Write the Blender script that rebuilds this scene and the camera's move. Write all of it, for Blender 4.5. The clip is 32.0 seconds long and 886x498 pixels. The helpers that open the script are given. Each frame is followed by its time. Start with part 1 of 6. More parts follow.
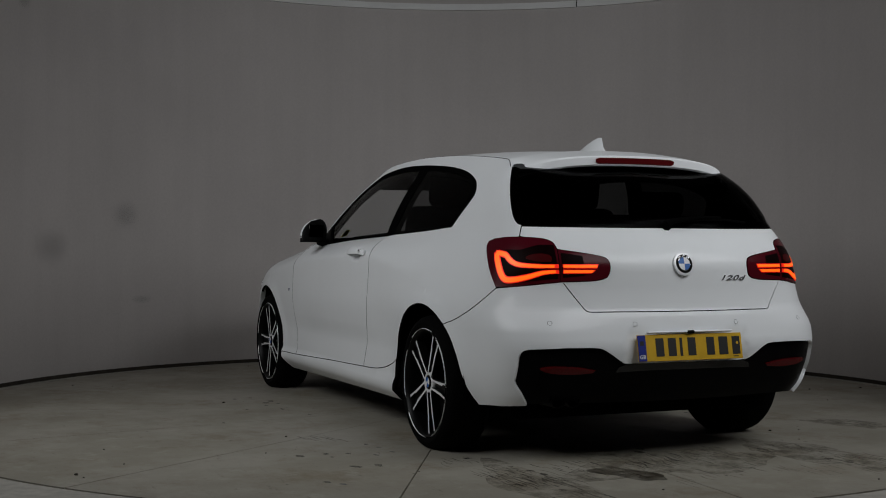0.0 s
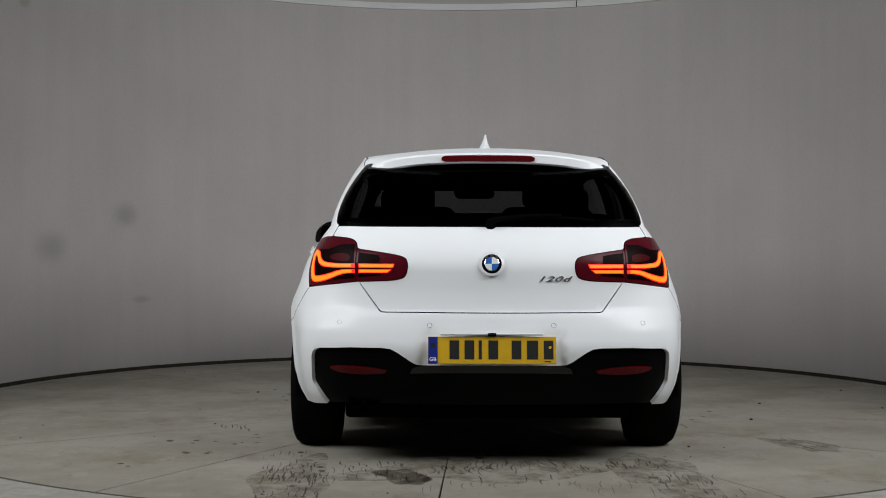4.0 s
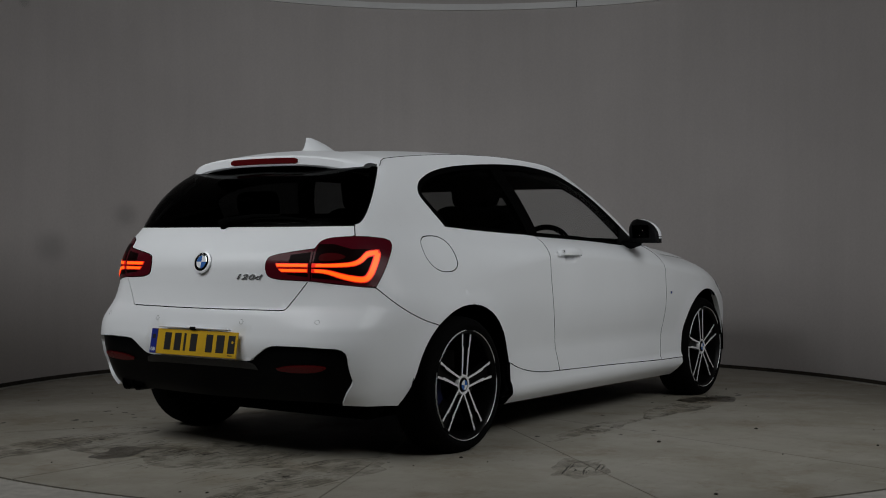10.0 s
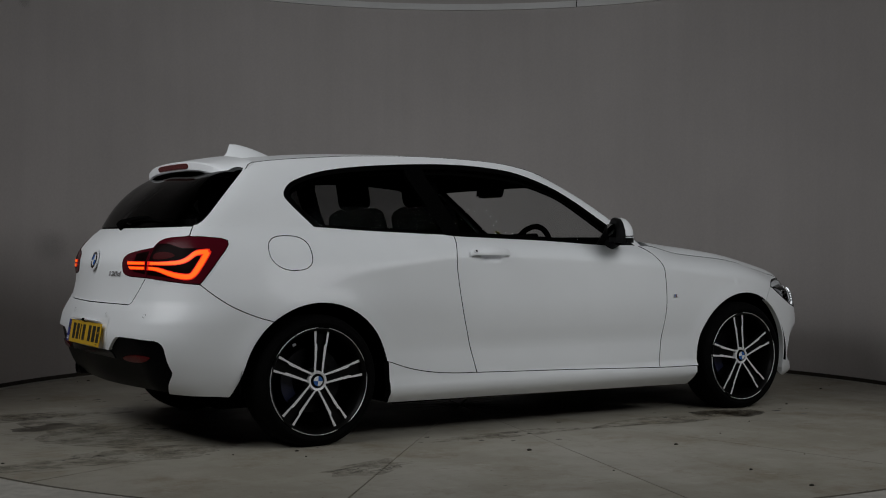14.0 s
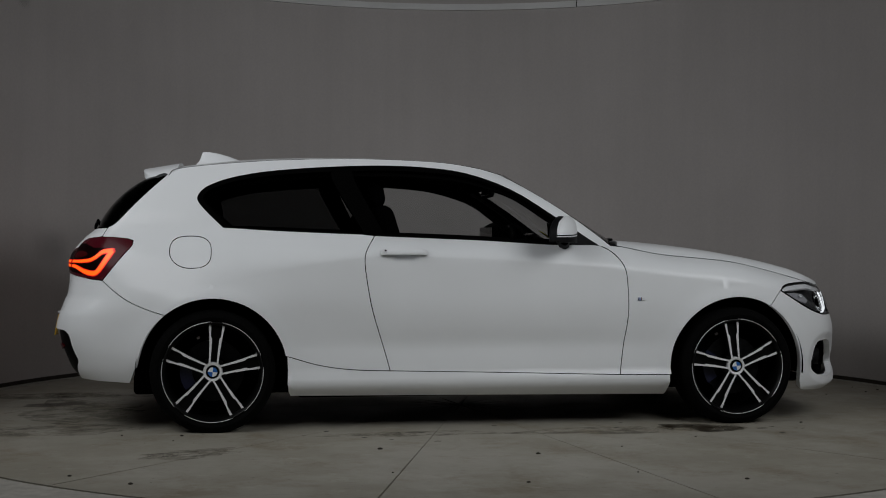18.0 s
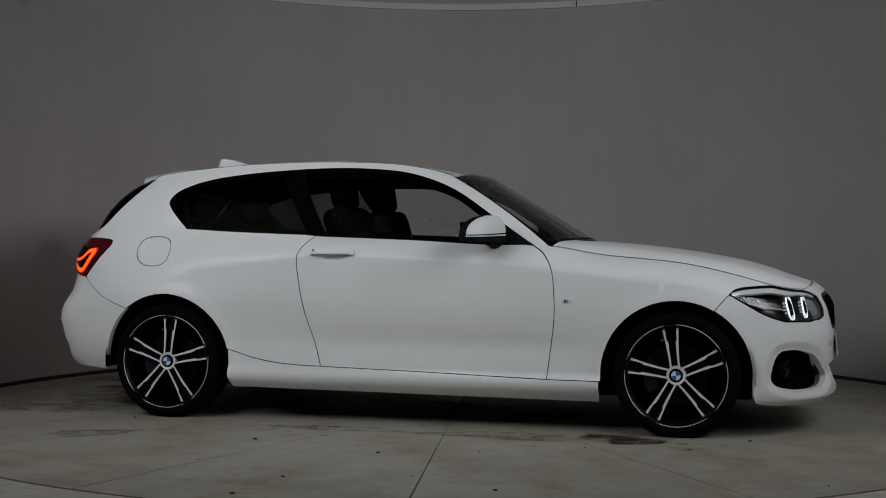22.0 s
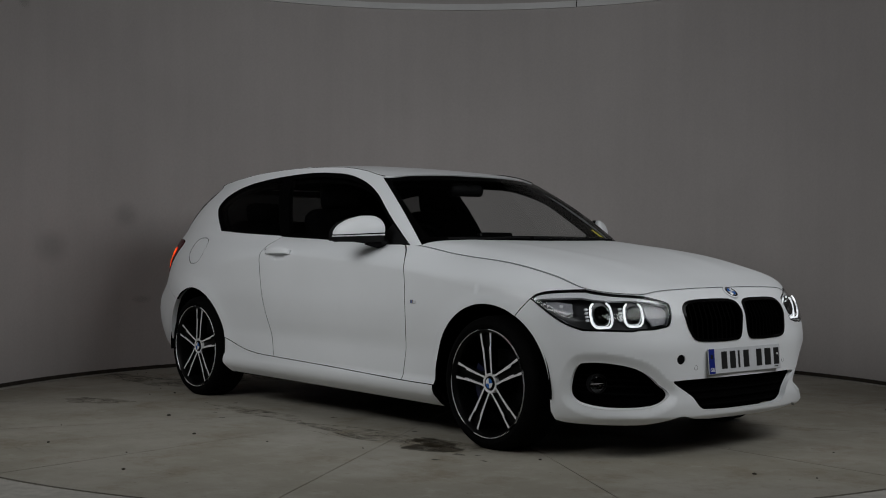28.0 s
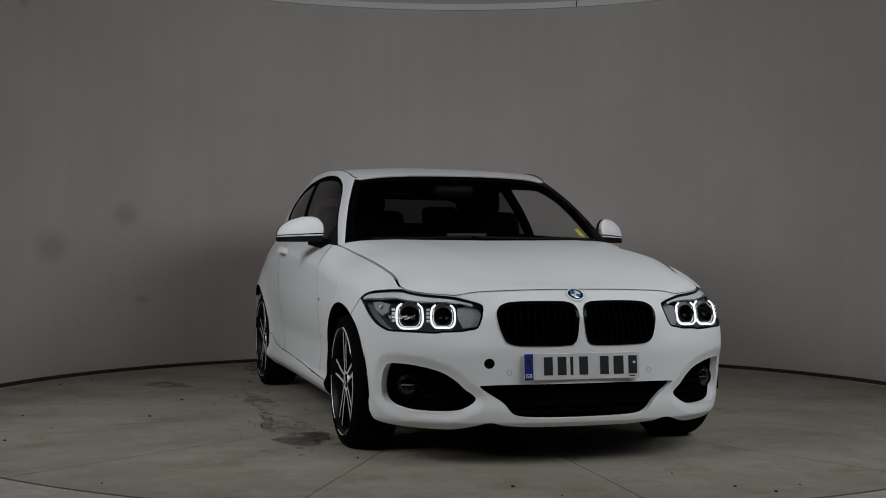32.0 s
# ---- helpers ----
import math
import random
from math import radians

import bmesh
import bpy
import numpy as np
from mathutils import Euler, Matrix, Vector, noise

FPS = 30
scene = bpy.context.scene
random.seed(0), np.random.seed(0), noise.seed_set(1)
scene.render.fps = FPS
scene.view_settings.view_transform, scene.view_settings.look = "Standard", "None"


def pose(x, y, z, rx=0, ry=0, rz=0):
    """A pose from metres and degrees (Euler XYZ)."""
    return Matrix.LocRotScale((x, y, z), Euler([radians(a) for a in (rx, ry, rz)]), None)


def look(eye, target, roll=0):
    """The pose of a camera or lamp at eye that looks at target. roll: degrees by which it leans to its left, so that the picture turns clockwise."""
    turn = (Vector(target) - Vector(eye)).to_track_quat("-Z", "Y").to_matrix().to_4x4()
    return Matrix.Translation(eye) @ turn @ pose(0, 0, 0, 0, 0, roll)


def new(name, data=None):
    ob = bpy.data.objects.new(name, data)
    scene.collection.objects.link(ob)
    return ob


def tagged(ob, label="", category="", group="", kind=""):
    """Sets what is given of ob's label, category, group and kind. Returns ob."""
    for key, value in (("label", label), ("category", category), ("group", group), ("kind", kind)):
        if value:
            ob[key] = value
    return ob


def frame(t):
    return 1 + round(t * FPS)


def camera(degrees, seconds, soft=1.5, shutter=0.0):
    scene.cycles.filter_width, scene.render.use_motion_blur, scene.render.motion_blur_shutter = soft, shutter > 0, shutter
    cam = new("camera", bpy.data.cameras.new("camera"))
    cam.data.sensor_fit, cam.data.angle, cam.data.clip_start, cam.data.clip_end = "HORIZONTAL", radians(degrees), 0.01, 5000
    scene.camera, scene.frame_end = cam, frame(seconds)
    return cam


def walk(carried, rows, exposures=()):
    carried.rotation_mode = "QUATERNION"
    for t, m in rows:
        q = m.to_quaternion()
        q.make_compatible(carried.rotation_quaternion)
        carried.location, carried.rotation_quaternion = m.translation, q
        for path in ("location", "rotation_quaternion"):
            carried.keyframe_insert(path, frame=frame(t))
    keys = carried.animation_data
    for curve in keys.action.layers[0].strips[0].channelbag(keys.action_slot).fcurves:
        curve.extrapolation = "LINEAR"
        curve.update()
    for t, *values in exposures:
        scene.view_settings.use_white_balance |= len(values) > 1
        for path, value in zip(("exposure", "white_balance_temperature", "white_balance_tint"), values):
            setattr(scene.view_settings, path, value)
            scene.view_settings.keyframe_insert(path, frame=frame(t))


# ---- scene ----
# ------------------------------------------------------------------ camera
EYE = Vector((0.0, -7.334, 0.924))
YAW, PITCH, LEAN = radians(0.784), radians(-0.169), 0.179
AIM = EYE + Vector((-math.sin(YAW) * math.cos(PITCH), math.cos(YAW) * math.cos(PITCH), math.sin(PITCH)))
cam = camera(38.62, 32.0, soft=1.0)
EXPOSURES = [(0.0, -1.9), (1.0, -1.87), (2.0, -1.65), (3.0, -1.22), (3.5, -1.02), (5.5, -0.52), (6.0, -0.54), (7.0, -0.76), (8.0, -1.12), (9.0, -1.42), (10.0, -1.88), (11.0, -1.95), (14.0, -2.0), (19.0, -2.0), (24.0, -1.9), (28.0, -1.88), (30.0, -1.88), (31.0, -1.79), (32.0, -1.65)]
walk(cam, [(0.0, look(EYE, AIM, LEAN)), (32.0, look(EYE, AIM, LEAN))], EXPOSURES)

# the turntable's heading (degrees) over time; the car stands on it
HEADING = [(0.0, 113.85), (3.5, 93.99), (5.5, 82.52), (8.0, 67.98), (11.0, 50.52), (14.5, 29.86), (16.5, 18.10),
           (19.0, 3.54), (22.0, -13.97), (25.5, -34.58), (27.5, -46.46), (30.0, -61.33), (32.0, -73.26)]
CAR_X, CAR_Y = -0.038, -0.086

# ------------------------------------------------------------------ world and lamps
world = bpy.data.worlds.new("world")
scene.world = world
world.use_nodes = True
world.node_tree.nodes["Background"].inputs["Color"].default_value = (0.5, 0.5, 0.52, 1)
world.node_tree.nodes["Background"].inputs["Strength"].default_value = 0.004


def area_lamp(name, m, sx, sy, power, color=(0.955, 0.98, 1.0), spread=180):
    d = bpy.data.lights.new(name, "AREA")
    d.shape, d.size, d.size_y, d.energy, d.color = "RECTANGLE", sx, sy, power, color
    d.spread = radians(spread)
    ob = new(name, d)
    ob.matrix_world = m
    return ob


LAMP_CEILING, LAMP_SIDE = 4.0, 100.0
area_lamp("ceiling_lamp", look((0, -0.3, 3.60), (0, -0.3, 0)), 5.2, 5.2, LAMP_CEILING)
for side in (-1, 1):
    area_lamp("booth_softbox", look((side * 2.8, -3.10, 2.75), (0, 0.0, 0.7)), 3.0, 1.5, LAMP_SIDE, spread=120)


# ------------------------------------------------------------------ materials
def material(name, color, rough=0.5, metal=0.0, grain=0.0, scale=30.0, bump=0.0, coat=0.0, stain=0.0, stain_scale=2.0,
             emit=0.0, rough_var=0.0, spec=0.5, coat_rough=0.04):
    m = bpy.data.materials.new(name)
    m.use_nodes = True
    nt = m.node_tree
    b = nt.nodes["Principled BSDF"]
    b.inputs["Base Color"].default_value = (*color, 1)
    b.inputs["Roughness"].default_value = rough
    b.inputs["Metallic"].default_value = metal
    b.inputs["Coat Weight"].default_value = coat
    b.inputs["Coat Roughness"].default_value = coat_rough
    b.inputs["Specular IOR Level"].default_value = spec
    if emit:
        b.inputs["Emission Color"].default_value = (*color, 1)
        b.inputs["Emission Strength"].default_value = emit
    if grain or bump or stain or rough_var:
        co = nt.nodes.new("ShaderNodeTexCoord")
        fine = nt.nodes.new("ShaderNodeTexNoise")
        fine.inputs["Scale"].default_value, fine.inputs["Detail"].default_value = scale, 6
        nt.links.new(co.outputs["Object"], fine.inputs["Vector"])
        big = nt.nodes.new("ShaderNodeTexNoise")
        big.inputs["Scale"].default_value, big.inputs["Detail"].default_value = stain_scale, 4
        nt.links.new(co.outputs["Object"], big.inputs["Vector"])
        last = None
        for tex, amount in ((fine, grain), (big, stain)):
            if not amount:
                continue
            ramp = nt.nodes.new("ShaderNodeMapRange")
            ramp.inputs["From Min"].default_value, ramp.inputs["From Max"].default_value = 0.3, 0.7
            ramp.inputs["To Min"].default_value, ramp.inputs["To Max"].default_value = 1 - amount, 1 + amount
            nt.links.new(tex.outputs["Fac"], ramp.inputs["Value"])
            mix = nt.nodes.new("ShaderNodeMix")
            mix.data_type, mix.blend_type = "RGBA", "MULTIPLY"
            mix.inputs["Factor"].default_value = 1.0
            if last is None:
                mix.inputs["A"].default_value = (*color, 1)
            else:
                nt.links.new(last, mix.inputs["A"])
            nt.links.new(ramp.outputs["Result"], mix.inputs["B"])
            last = mix.outputs["Result"]
        if last is not None:
            nt.links.new(last, b.inputs["Base Color"])
        if rough_var:
            rr = nt.nodes.new("ShaderNodeMapRange")
            rr.inputs["To Min"].default_value, rr.inputs["To Max"].default_value = rough - rough_var, rough + rough_var
            nt.links.new(big.outputs["Fac"], rr.inputs["Value"])
            nt.links.new(rr.outputs["Result"], b.inputs["Roughness"])
        if bump:
            bp = nt.nodes.new("ShaderNodeBump")
            bp.inputs["Strength"].default_value, bp.inputs["Distance"].default_value = bump, 0.004
            nt.links.new(fine.outputs["Fac"], bp.inputs["Height"])
            nt.links.new(bp.outputs["Normal"], b.inputs["Normal"])
    return m


def glass_material(name, tint, gloss_rough=0.0, sheen_least=0.0008):
    m = bpy.data.materials.new(name)
    m.use_nodes = True
    nt = m.node_tree
    nt.nodes.remove(nt.nodes["Principled BSDF"])
    out = nt.nodes["Material Output"]
    clear = nt.nodes.new("ShaderNodeBsdfTransparent")
    clear.inputs["Color"].default_value = (*tint, 1)
    gloss = nt.nodes.new("ShaderNodeBsdfGlossy")
    gloss.inputs["Roughness"].default_value = gloss_rough
    facing = nt.nodes.new("ShaderNodeLayerWeight")
    facing.inputs["Blend"].default_value = 0.5
    power = nt.nodes.new("ShaderNodeMath")
    power.operation = "POWER"
    power.inputs[1].default_value = 7.5
    nt.links.new(facing.outputs["Facing"], power.inputs[0])
    sheen = nt.nodes.new("ShaderNodeMapRange")
    sheen.inputs["To Min"].default_value, sheen.inputs["To Max"].default_value = sheen_least, 1.0
    nt.links.new(power.outputs["Value"], sheen.inputs["Value"])
    mix = nt.nodes.new("ShaderNodeMixShader")
    nt.links.new(sheen.outputs["Result"], mix.inputs["Fac"])
    nt.links.new(clear.outputs["BSDF"], mix.inputs[1])
    nt.links.new(gloss.outputs["BSDF"], mix.inputs[2])
    nt.links.new(mix.outputs["Shader"], out.inputs["Surface"])
    return m


M_WALL = material("wall_paint", (0.52, 0.486, 0.473), 0.75, grain=0.03, scale=60, bump=0.05, stain=0.06, stain_scale=0.9)


def streaked(m, amount):
    """Faint upright runs in the paint."""
    nt = m.node_tree
    b = nt.nodes["Principled BSDF"]
    src = b.inputs["Base Color"].links[0].from_socket
    co = nt.nodes.new("ShaderNodeTexCoord")
    mp = nt.nodes.new("ShaderNodeMapping")
    mp.inputs["Scale"].default_value = (5.0, 5.0, 0.35)
    n = nt.nodes.new("ShaderNodeTexNoise")
    n.inputs["Scale"].default_value, n.inputs["Detail"].default_value = 1.6, 5
    nt.links.new(co.outputs["Object"], mp.inputs["Vector"])
    nt.links.new(mp.outputs["Vector"], n.inputs["Vector"])
    r = nt.nodes.new("ShaderNodeMapRange")
    for key, v in (("From Min", 0.35), ("From Max", 0.7), ("To Min", 1 + amount), ("To Max", 1 - amount)):
        r.inputs[key].default_value = v
    nt.links.new(n.outputs["Fac"], r.inputs["Value"])
    x = nt.nodes.new("ShaderNodeMix")
    x.data_type, x.blend_type = "RGBA", "MULTIPLY"
    x.inputs["Factor"].default_value = 1.0
    nt.links.new(src, x.inputs["A"])
    nt.links.new(r.outputs["Result"], x.inputs["B"])
    nt.links.new(x.outputs["Result"], b.inputs["Base Color"])


streaked(M_WALL, 0.022)
M_TRIM = material("white_trim", (0.75, 0.75, 0.74), 0.5, stain=0.06, stain_scale=3)
M_DARK = material("dark_room", (0.02, 0.02, 0.02), 0.9, grain=0.2, scale=8)
M_CEIL = material("ceiling_paint", (0.03, 0.03, 0.03), 0.8, stain=0.05)
M_PAINT = material("white_paint", (0.83, 0.845, 0.86), 0.42, coat=0.24, stain=0.015, stain_scale=3, rough_var=0.04, spec=0.18, coat_rough=0.06)
M_BLACK = material("black_plastic", (0.004, 0.004, 0.0043), 0.6, spec=0.12, grain=0.2, scale=200, bump=0.05)
M_GLOSS = material("gloss_black", (0.002, 0.002, 0.002), 0.2, spec=0.09)
M_SATIN = material("dark_satin_plastic", (0.0018, 0.0018, 0.0022), 0.34, spec=0.05, grain=0.1, scale=250, bump=0.04)
M_LINER = material("liner_felt", (0.002, 0.002, 0.002), 0.95, spec=0.01)
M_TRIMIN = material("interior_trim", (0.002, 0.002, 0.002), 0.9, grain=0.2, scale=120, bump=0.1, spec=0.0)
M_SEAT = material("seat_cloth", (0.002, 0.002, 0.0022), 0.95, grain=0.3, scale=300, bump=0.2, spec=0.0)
M_TYRE = material("tyre_rubber", (0.003, 0.003, 0.003), 0.9, grain=0.25, scale=60, bump=0.15, spec=0.04)
M_ALLOY = material("machined_alloy", (0.95, 0.95, 0.96), 0.44, metal=0.35, grain=0.05, scale=120)
M_WHEEL = material("black_wheel_paint", (0.0025, 0.0025, 0.0025), 0.4, spec=0.15)
M_STEEL = material("brake_steel", (0.018, 0.018, 0.019), 0.45, metal=1.0, grain=0.2, scale=40)
M_CALIPER = material("blue_caliper_paint", (0.003, 0.005, 0.028), 0.4, coat=0.2)
M_EXHAUST = material("sooty_steel", (0.006, 0.006, 0.006), 0.5, metal=1.0, grain=0.2, scale=40)
M_CHROME = material("chrome", (0.8, 0.8, 0.82), 0.08, metal=1.0)
M_GLASS = glass_material("clear_glass", (0.80, 0.81, 0.81))
M_TINT = glass_material("privacy_glass", (0.20, 0.203, 0.203))
M_TINTREAR = glass_material("rear_privacy_glass", (0.065, 0.067, 0.067))
M_LENS = glass_material("lamp_lens", (0.93, 0.94, 0.95), 0.05, 0.035)
M_REFLECTOR = material("dark_red_reflector", (0.075, 0.002, 0.003), 0.12, spec=0.25, grain=0.2, scale=160, bump=0.05)
M_REDLENS = material("smoked_red_lens", (0.070, 0.004, 0.009), 0.2, spec=0.12)
M_LAMPDARK = material("dark_lamp_cell", (0.005, 0.0006, 0.0008), 0.4, spec=0.03)
M_LEDRED = material("lit_tail_red", (1.0, 0.02, 0.008), 0.4, emit=1.5)
M_REFLECT = material("red_reflector", (0.08, 0.004, 0.005), 0.2, grain=0.3, scale=260)
M_LED = material("lit_tail_led", (1.0, 0.125, 0.006), 0.4, emit=3.6)
M_LEDDIM = material("lit_tail_glow", (0.055, 0.003, 0.004), 0.4, emit=0.03, spec=0.04)
M_DRL = material("lit_daytime_ring", (0.93, 0.97, 1.0), 0.4, emit=3.5)
M_DRLDIM = material("pale_light_guide", (0.80, 0.83, 0.86), 0.3, emit=1.3)
M_BLUE = material("badge_blue", (0.03, 0.13, 0.42), 0.25, coat=0.5)
M_BADGEWHITE = material("badge_white", (0.75, 0.76, 0.78), 0.3, coat=0.5)
M_PLATEY = material("plate_yellow", (0.62, 0.37, 0.015), 0.38, stain=0.08, stain_scale=14)
M_PLATEW = material("plate_white", (0.62, 0.63, 0.65), 0.38, stain=0.06, stain_scale=14)
M_PLATEBLUE = material("plate_blue", (0.012, 0.025, 0.22), 0.35)
M_INK = material("black_ink", (0.01, 0.01, 0.01), 0.5)
M_STICKER = material("yellow_sticker", (0.75, 0.68, 0.05), 0.6, stain=0.1, stain_scale=40)
M_SHELF = material("gloss_shelf", (0.006, 0.006, 0.007), 0.22, spec=0.45)
M_MIRROR = material("mirror_glass", (0.6, 0.61, 0.62), 0.01, metal=1.0)
M_LETTER = material("dark_chrome", (0.62, 0.62, 0.63), 0.24, metal=0.85)
M_MDARK = material("dark_blue_stripe", (0.04, 0.05, 0.12), 0.3)


def concrete():
    m = material("turntable_concrete", (0.30, 0.345, 0.31), 0.62)
    nt = m.node_tree
    b = nt.nodes["Principled BSDF"]
    co = nt.nodes.new("ShaderNodeTexCoord")

    def noise_tex(scale, detail, rough, stretch=None):
        n = nt.nodes.new("ShaderNodeTexNoise")
        n.inputs["Scale"].default_value, n.inputs["Detail"].default_value, n.inputs["Roughness"].default_value = scale, detail, rough
        if stretch:
            mp = nt.nodes.new("ShaderNodeMapping")
            mp.inputs["Scale"].default_value = stretch[:3]
            mp.inputs["Rotation"].default_value = (0, 0, stretch[3])
            nt.links.new(co.outputs["Object"], mp.inputs["Vector"])
            nt.links.new(mp.outputs["Vector"], n.inputs["Vector"])
        else:
            nt.links.new(co.outputs["Object"], n.inputs["Vector"])
        return n.outputs["Fac"]

    def ramp(value, lo, hi, a, c):
        r = nt.nodes.new("ShaderNodeMapRange")
        r.interpolation_type = "SMOOTHSTEP"
        for key, v in (("From Min", lo), ("From Max", hi), ("To Min", a), ("To Max", c)):
            r.inputs[key].default_value = v
        nt.links.new(value, r.inputs["Value"])
        return r.outputs["Result"]

    def mixed(a, color, fac, kind="MIX"):
        x = nt.nodes.new("ShaderNodeMix")
        x.data_type, x.blend_type = "RGBA", kind
        nt.links.new(fac, x.inputs["Factor"])
        if isinstance(a, tuple):
            x.inputs["A"].default_value = (*a, 1)
        else:
            nt.links.new(a, x.inputs["A"])
        x.inputs["B"].default_value = (*color, 1)
        return x.outputs["Result"]

    cloud = noise_tex(1.3, 5, 0.6)
    fine = noise_tex(26, 8, 0.7)
    c = mixed((0.352, 0.330, 0.280), (0.285, 0.264, 0.214), ramp(cloud, 0.36, 0.64, 0, 1))
    # brown veils, pale worn patches
    c = mixed(c, (0.180, 0.138, 0.080), ramp(noise_tex(2.3, 10, 0.76), 0.49, 0.68, 0, 0.60))
    c = mixed(c, (0.43, 0.41, 0.355), ramp(noise_tex(6.5, 10, 0.78), 0.53, 0.68, 0, 0.65))
    # streaky scuffs two ways, small dark specks
    c = mixed(c, (0.073, 0.060, 0.041), ramp(noise_tex(4.6, 10, 0.8, (1, 5, 1, 0.5)), 0.57, 0.69, 0, 0.45))
    c = mixed(c, (0.106, 0.085, 0.053), ramp(noise_tex(4.0, 10, 0.82, (5.5, 1, 1, 0.25)), 0.58, 0.70, 0, 0.4))
    c = mixed(c, (0.060, 0.052, 0.040), ramp(noise_tex(34, 3, 0.5), 0.70, 0.76, 0, 0.8))
    c = mixed(c, (0.173, 0.148, 0.102), ramp(fine, 0.54, 0.8, 0, 0.6))
    nt.links.new(c, b.inputs["Base Color"])
    nt.links.new(ramp(cloud, 0.3, 0.7, 0.48, 0.75), b.inputs["Roughness"])
    bp = nt.nodes.new("ShaderNodeBump")
    bp.inputs["Strength"].default_value, bp.inputs["Distance"].default_value = 0.25, 0.004
    nt.links.new(fine, bp.inputs["Height"])
    nt.links.new(bp.outputs["Normal"], b.inputs["Normal"])
    return m


def mark_material(name, color, thin, dense, rough, scale):
    """A worn mark on the ground: its cover varies from thin to dense."""
    m = material(name, color, rough, spec=0.35)
    nt = m.node_tree
    b = nt.nodes["Principled BSDF"]
    co = nt.nodes.new("ShaderNodeTexCoord")
    n = nt.nodes.new("ShaderNodeTexNoise")
    n.inputs["Scale"].default_value, n.inputs["Detail"].default_value, n.inputs["Roughness"].default_value = scale, 9, 0.72
    nt.links.new(co.outputs["Object"], n.inputs["Vector"])
    r = nt.nodes.new("ShaderNodeMapRange")
    r.interpolation_type = "SMOOTHSTEP"
    for key, v in (("From Min", 0.38), ("From Max", 0.64), ("To Min", thin), ("To Max", dense)):
        r.inputs[key].default_value = v
    nt.links.new(n.outputs["Fac"], r.inputs["Value"])
    nt.links.new(r.outputs["Result"], b.inputs["Alpha"])
    return m


def smudge_material():
    """A soft round grey mark that fades to nothing at its rim."""
    m = material("wall_smudge", (0.20, 0.19, 0.185), 0.8)
    nt = m.node_tree
    b = nt.nodes["Principled BSDF"]
    co = nt.nodes.new("ShaderNodeTexCoord")
    ln = nt.nodes.new("ShaderNodeVectorMath")
    ln.operation = "LENGTH"
    nt.links.new(co.outputs["Object"], ln.inputs[0])
    r = nt.nodes.new("ShaderNodeMapRange")
    r.interpolation_type = "SMOOTHSTEP"
    for key, v in (("From Min", 0.15), ("From Max", 1.0), ("To Min", 0.17), ("To Max", 0.0)):
        r.inputs[key].default_value = v
    nt.links.new(ln.outputs["Value"], r.inputs["Value"])
    nt.links.new(r.outputs["Result"], b.inputs["Alpha"])
    return m


M_CONCRETE = concrete()
M_GROUND = material("outer_concrete", (0.40, 0.38, 0.34), 0.7, grain=0.15, scale=20, bump=0.2, stain=0.2, stain_scale=1.5)
M_JOINT = material("joint_filler", (0.11, 0.07, 0.04), 0.9, grain=0.3, scale=30)
# for grit, and for the wall's foot strip that is partly painted shade
M_DIRTSHADE = material("dark_dirt_shade", (0.035, 0.028, 0.02), 0.9, grain=0.4, scale=25)

# near black for joints, and for shade painted into the car's panel gaps
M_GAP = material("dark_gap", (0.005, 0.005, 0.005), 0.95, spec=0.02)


# ------------------------------------------------------------------ mesh helpers
def mesh_object(name, verts, faces, mat, parent=None, label="", smooth=True, normals=None, edge_shade=None):
    me = bpy.data.meshes.new(name)
    me.from_pydata([tuple(v) for v in verts], [], [tuple(f) for f in faces])
    me.materials.append(mat)
    if edge_shade is not None:
        # a panel's turned-in edges are coloured dark to stand for shade in the gaps
        me.materials.append(edge_shade)
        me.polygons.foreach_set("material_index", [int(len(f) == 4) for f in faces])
    if smooth:
        me.polygons.foreach_set("use_smooth", [True] * len(me.polygons))
    me.update()
    if normals is not None:
        me.normals_split_custom_set_from_vertices([tuple(n) for n in normals])
    ob = new(name, me)
    if parent is not None:
        ob.parent = parent
    if label:
        ob["label"] = label
    return ob


def part(name, bm, mat, parent, label="", smooth=False):
    """Link a bmesh as one mesh under a thing or a part."""
    me = bpy.data.meshes.new(name)
    bmesh.ops.recalc_face_normals(bm, faces=bm.faces)
    bm.to_mesh(me)
    bm.free()
    me.materials.append(mat)
    if smooth:
        me.polygons.foreach_set("use_smooth", [True] * len(me.polygons))
        me.set_sharp_from_angle(angle=radians(38))
    ob = new(name, me)
    if parent is not None:
        ob.parent = parent
    if label:
        ob["label"] = label
    return ob


def box(bm, m, sx, sy, sz, bevel=0.0, segments=2):
    got = bmesh.ops.create_cube(bm, size=1.0, matrix=m @ Matrix.Diagonal((sx, sy, sz, 1)))
    if bevel:
        edges = list({e for v in got["verts"] for e in v.link_edges})
        bmesh.ops.bevel(bm, geom=edges, offset=bevel, segments=segments, affect="EDGES", profile=0.5)
    return bm


def boxed(m, sx, sy, sz, bevel=0.0, segments=2):
    return box(bmesh.new(), m, sx, sy, sz, bevel, segments)


def cylinder(m, r1, r2, depth, segs=32):
    bm = bmesh.new()
    bmesh.ops.create_cone(bm, cap_ends=True, segments=segs, radius1=r1, radius2=r2, depth=depth, matrix=m)
    return bm


